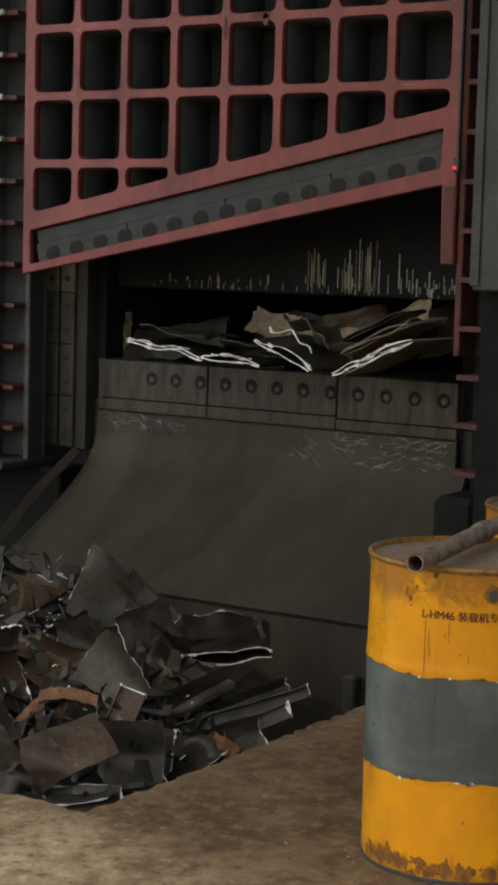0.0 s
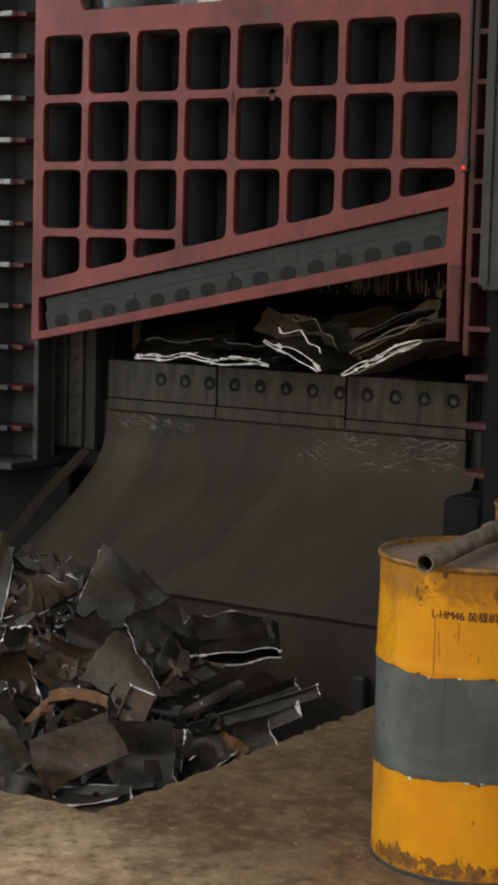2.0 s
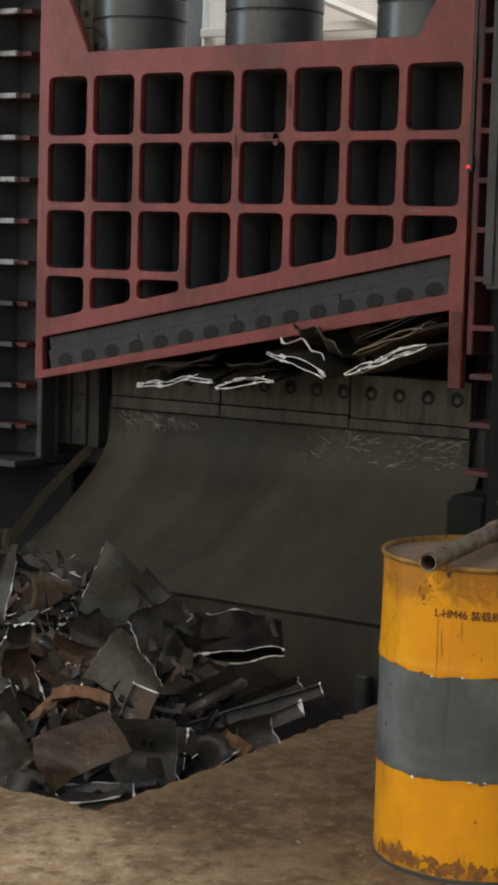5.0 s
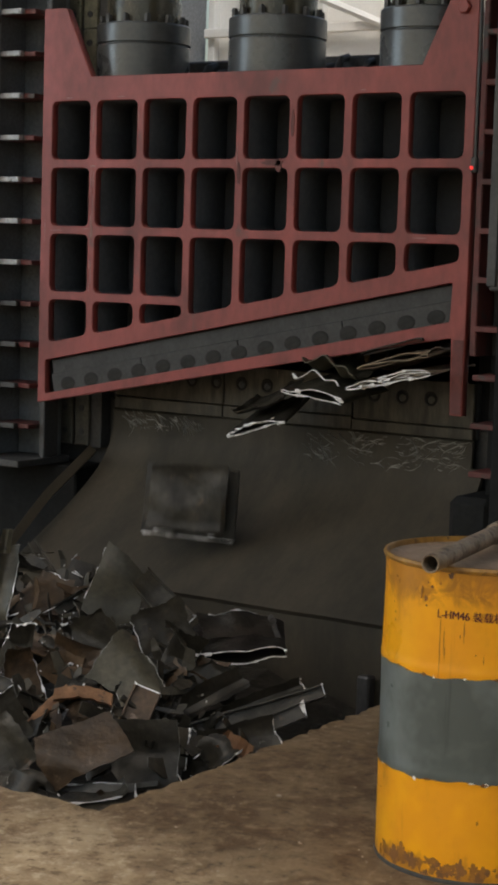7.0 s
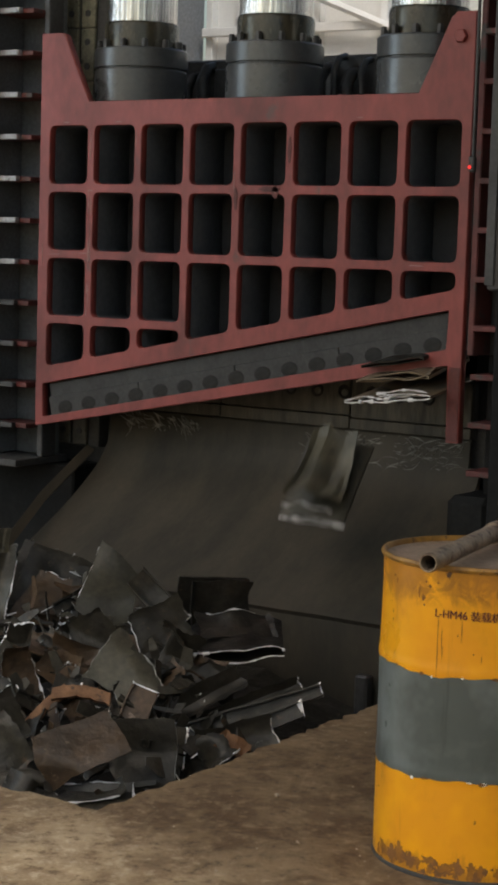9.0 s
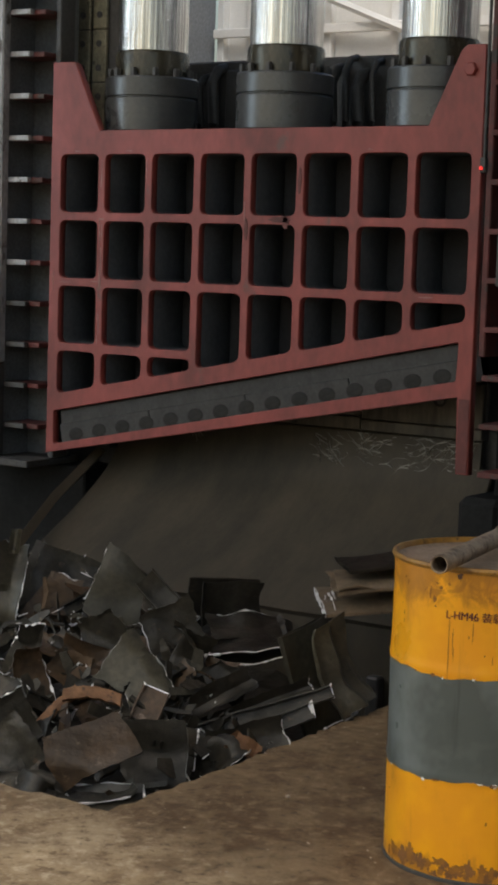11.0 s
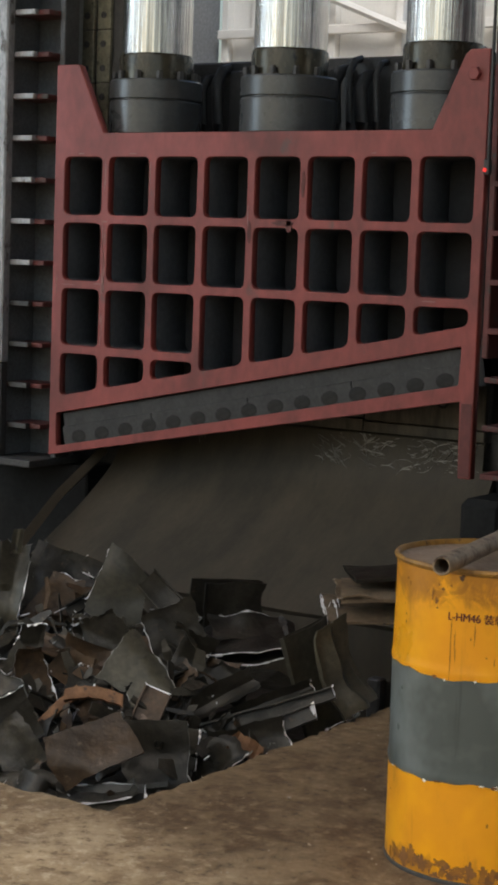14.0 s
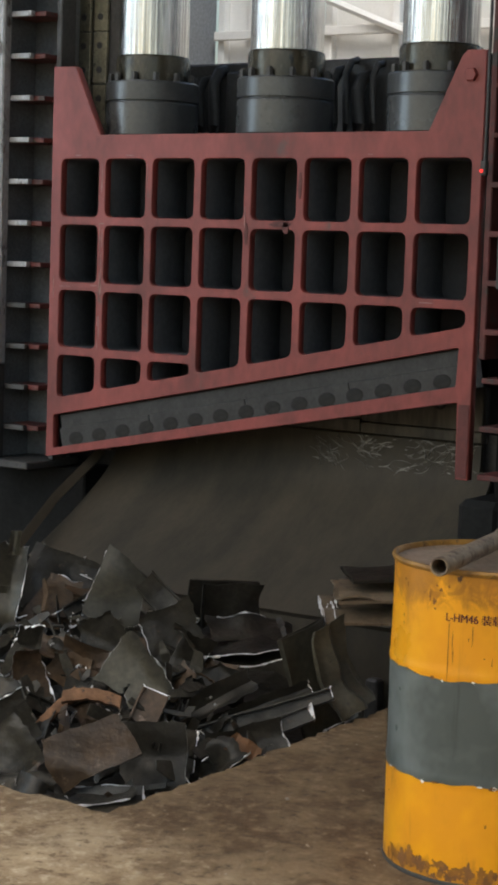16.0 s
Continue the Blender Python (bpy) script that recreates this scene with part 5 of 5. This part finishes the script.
    tagged(part("scrap_fines", bm, SHEET), "dark packed fine scrap under the heap", "scrap fines", kind="stuff")


heap()


# ---- scrap jammed between blade and hold-down ----
def jammed():
    r = random.Random(21)
    for x, y, z, w, h, rx, ry, rz, mat, cut in (
        (-2.0, 3.20, 1.25, 0.56, 0.22, 48, -6, 8, SHEET, (3,)),
        (-1.50, 3.32, 1.30, 0.50, 0.4, 40, 8, -12, SHEET, ()),
        (-1.36, 3.10, 1.36, 0.24, 0.15, 52, 16, 10, DUSTY, ()),
        (-1.10, 3.10, 1.295, 0.52, 0.17, 58, 6, -4, DUSTY, ()),
        (-1.02, 3.30, 1.36, 0.34, 0.2, 62, -10, 14, RUST, ()),
        (-0.72, 3.12, 1.37, 0.46, 0.17, 55, -24, -4, DUSTY, ()),
        (-0.5, 3.30, 1.38, 0.3, 0.3, 40, -16, 6, RUST, ()),
        (-2.31, 3.2, 1.29, 0.03, 0.2, 84, 0, 20, DUSTY, ()),
    ):
        t = empty("jammed_sheet", "crumpled brown scrap sheet lying on the shear table" if mat is not SHEET else "crumpled dark scrap sheet lying on the shear table", "scrap metal", "scrap in the shear mouth", at=pose(x, y, z, rx, ry, rz))
        sheet(t, r, w, h, mat, ((r.uniform(0, 3), 0, r.uniform(-0.4, 0.4)),), 0, 0.04, cut, 0.006, 0.03)


jammed()


def cut_piece(seed, w, length, mats, label, curl=0, taper=0.0, folds=((0.4, 0, 0.25),), rough=0.02):
    r = random.Random(seed)
    t = empty("cut_scrap_piece", label, "scrap metal", "scrap pieces cut by the shear")
    flat_tube(t, r, w, 0.05, length, mats[0], 0.006, 0.014)
    s = sheet(t, r, w * 0.85, length * 0.9, mats[1], folds, curl, 0.03, (2,), 0.006, rough, taper)
    s.matrix_basis = pose(0.01, 0.02, 0.055, -5, 3, 2)
    return t


CUT_A = cut_piece(31, 0.44, 0.32, (SHEET, SHEET), "dark crushed scrap slab with bright cut end, sliding down the chute")
CUT_B = cut_piece(32, 0.31, 0.30, (SHEET, SHEET), "small dark crushed scrap slab with bright cut end")
CUT_C = cut_piece(33, 0.31, 0.40, (OLIVE, GREEN), "olive-grey crushed and folded scrap sheet with bright cut end", 3.0, 0.25, ((0, -0.09, 0.9), (0, -0.03, -1.6), (0, 0.04, 1.2), (0, 0.09, -1.3)), 0.03)
CUT_D = cut_piece(34, 0.42, 0.42, (TAN, TAN), "brown crushed scrap slab with a long bright cut end")

flat_tube(CUT_D, random.Random(39), 0.30, 0.045, 0.30, SHEET).matrix_basis = pose(-0.02, 0.03, 0.145, 2, -3, 5)
flat_tube(CUT_D, random.Random(36), 0.36, 0.05, 0.34, TAN).matrix_basis = pose(0.02, 0.02, 0.085, 3, 2, -4)


# ---- what moves ----
def motions():
    walk(RAM, [(t, pose(0.04 * z, -0.055 * z, z)) for t, z in (
        (0.0, 0.91), (0.5, 0.762), (0.8, 0.672), (0.95, 0.648), (1.5, 0.617), (2.0, 0.583), (2.5, 0.547), (3.0, 0.511), (3.5, 0.479), (4.0, 0.442),
        (6.5, 0.295), (7.0, 0.264), (7.5, 0.236), (8.0, 0.206), (8.5, 0.176), (9.0, 0.143), (11.2, 0.006), (11.5, 0.002), (12.0, 0.001), (16.0, 0.0))])
    walk(CUT_A, [(t, pose(*q)) for t, *q in (
        (0.0, -1.63, 2.74, 1.255, 0, 6, 0), (1.0, -1.63, 2.74, 1.24, 0, 0, 0), (2.0, -1.63, 2.74, 1.22, 2, -4, 0), (3.5, -1.63, 2.74, 1.19, 4, -8, 0), (4.2, -1.63, 2.73, 1.16, 6, -9, 0),
        (6.3, -1.63, 2.70, 1.02, 14, -10, 0), (6.55, -1.62, 2.68, 0.98, 18, -10, 0), (6.7, -1.58, 2.62, 0.90, 40, -6, 5), (6.8, -1.54, 2.58, 0.82, 62, -3, 16), (6.9, -1.50, 2.5, 0.71, 78, 0, 14), (7.0, -1.43, 2.42, 0.57, 84, 2, 18),
        (7.1, -1.38, 2.3, 0.47, 80, 4, 22), (7.2, -1.37, 2.18, 0.40, 76, 8, 26), (7.4, -1.44, 1.95, 0.30, 74, 14, 30), (7.6, -1.53, 1.68, 0.24, 72, 22, 34), (8.0, -1.54, 1.64, 0.235, 72, 22, 34), (16.0, -1.54, 1.64, 0.235, 72, 22, 34))])
    walk(CUT_B, [(t, pose(*q)) for t, *q in (
        (0.0, -1.245, 2.72, 1.215, 0, 4, 0), (1.0, -1.245, 2.72, 1.21, 0, 2, 0), (3.5, -1.245, 2.72, 1.20, 3, -6, 0), (4.2, -1.24, 2.72, 1.18, 5, -8, 0),
        (6.3, -1.22, 2.70, 1.03, 14, -10, 0), (7.0, -1.17, 2.67, 0.97, 22, -16, 0), (7.2, -1.12, 2.64, 0.93, 30, -26, 4), (7.4, -1.05, 2.58, 0.845, 44, -26, 8), (7.5, -1.04, 2.5, 0.77, 54, -16, 10), (7.6, -1.01, 2.4, 0.665, 62, -8, 12), (7.7, -0.96, 2.22, 0.55, 70, -4, 18),
        (7.8, -0.95, 2.08, 0.48, 78, 0, 24), (7.9, -0.94, 1.94, 0.38, 86, 4, 28), (8.0, -0.92, 1.85, 0.335, 92, 6, 30), (8.2, -0.85, 1.76, 0.265, 94, 6, 42), (8.5, -0.83, 1.75, 0.235, 97, 4, 60), (16.0, -0.83, 1.75, 0.235, 97, 4, 60))])
    walk(CUT_C, [(t, pose(*q)) for t, *q in (
        (0.0, -0.95, 2.74, 1.27, 0, 28, 0), (3.5, -0.95, 2.74, 1.265, 0, 28, 0), (4.2, -0.95, 2.74, 1.255, 0, 26, 0),
        (6.3, -0.90, 2.72, 1.15, 4, 16, 0), (7.0, -0.86, 2.72, 1.11, 6, 12, 0), (8.0, -0.82, 2.70, 1.08, 12, 4, 0), (8.5, -0.78, 2.68, 1.03, 18, -4, 0), (8.75, -0.75, 2.64, 0.98, 26, -8, 0),
        (8.9, -0.73, 2.56, 0.86, 42, 0, 4), (9.0, -0.70, 2.42, 0.73, 54, 6, 8), (9.1, -0.68, 2.31, 0.61, 66, 10, 14), (9.2, -0.68, 2.17, 0.525, 78, 12, 20), (9.5, -0.42, 1.8, 0.34, 84, 10, 46), (9.8, -0.22, 1.54, 0.19, 78, -4, 76), (10.2, -0.19, 1.49, 0.125, 74, -8, 92), (16.0, -0.19, 1.49, 0.125, 74, -8, 92))])
    walk(CUT_D, [(t, pose(*q)) for t, *q in (
        (0.0, -0.49, 2.74, 1.28, 0, -23, 0), (3.5, -0.49, 2.74, 1.28, 0, -23, 0), (4.2, -0.49, 2.74, 1.275, 0, -22, 0),
        (6.3, -0.49, 2.74, 1.23, 2, -15, 0), (7.0, -0.49, 2.74, 1.19, 3, -12, 0), (8.0, -0.48, 2.73, 1.155, 5, -9, 0), (9.0, -0.47, 2.72, 1.13, 8, -6, 0), (9.6, -0.43, 2.70, 1.07, 14, -4, 0),
        (10.0, -0.40, 2.6, 0.95, 30, 0, 4), (10.3, -0.36, 2.4, 0.72, 40, 4, -14), (10.6, -0.28, 2.12, 0.52, 24, 4, -32), (10.9, -0.2, 1.9, 0.40, 8, 4, -48), (11.2, -0.16, 1.86, 0.335, 0, 4, -54), (16.0, -0.16, 1.86, 0.335, 0, 4, -54))])

    for key, by in (("plate", -0.017), ("angle", -0.010)):
        ob = SHIFTED[key]
        m0 = ob.matrix_basis.copy()
        m1, m2 = Matrix.Translation((by * 0.83, by * 0.56, -0.002)) @ m0, Matrix.Translation((by * 1.5, by * 1.0, -0.004)) @ m0
        walk(ob, [(0.0, m0), (7.1, m0), (7.6, m1), (9.3, m1), (9.9, m2), (16.0, m2)])


motions()
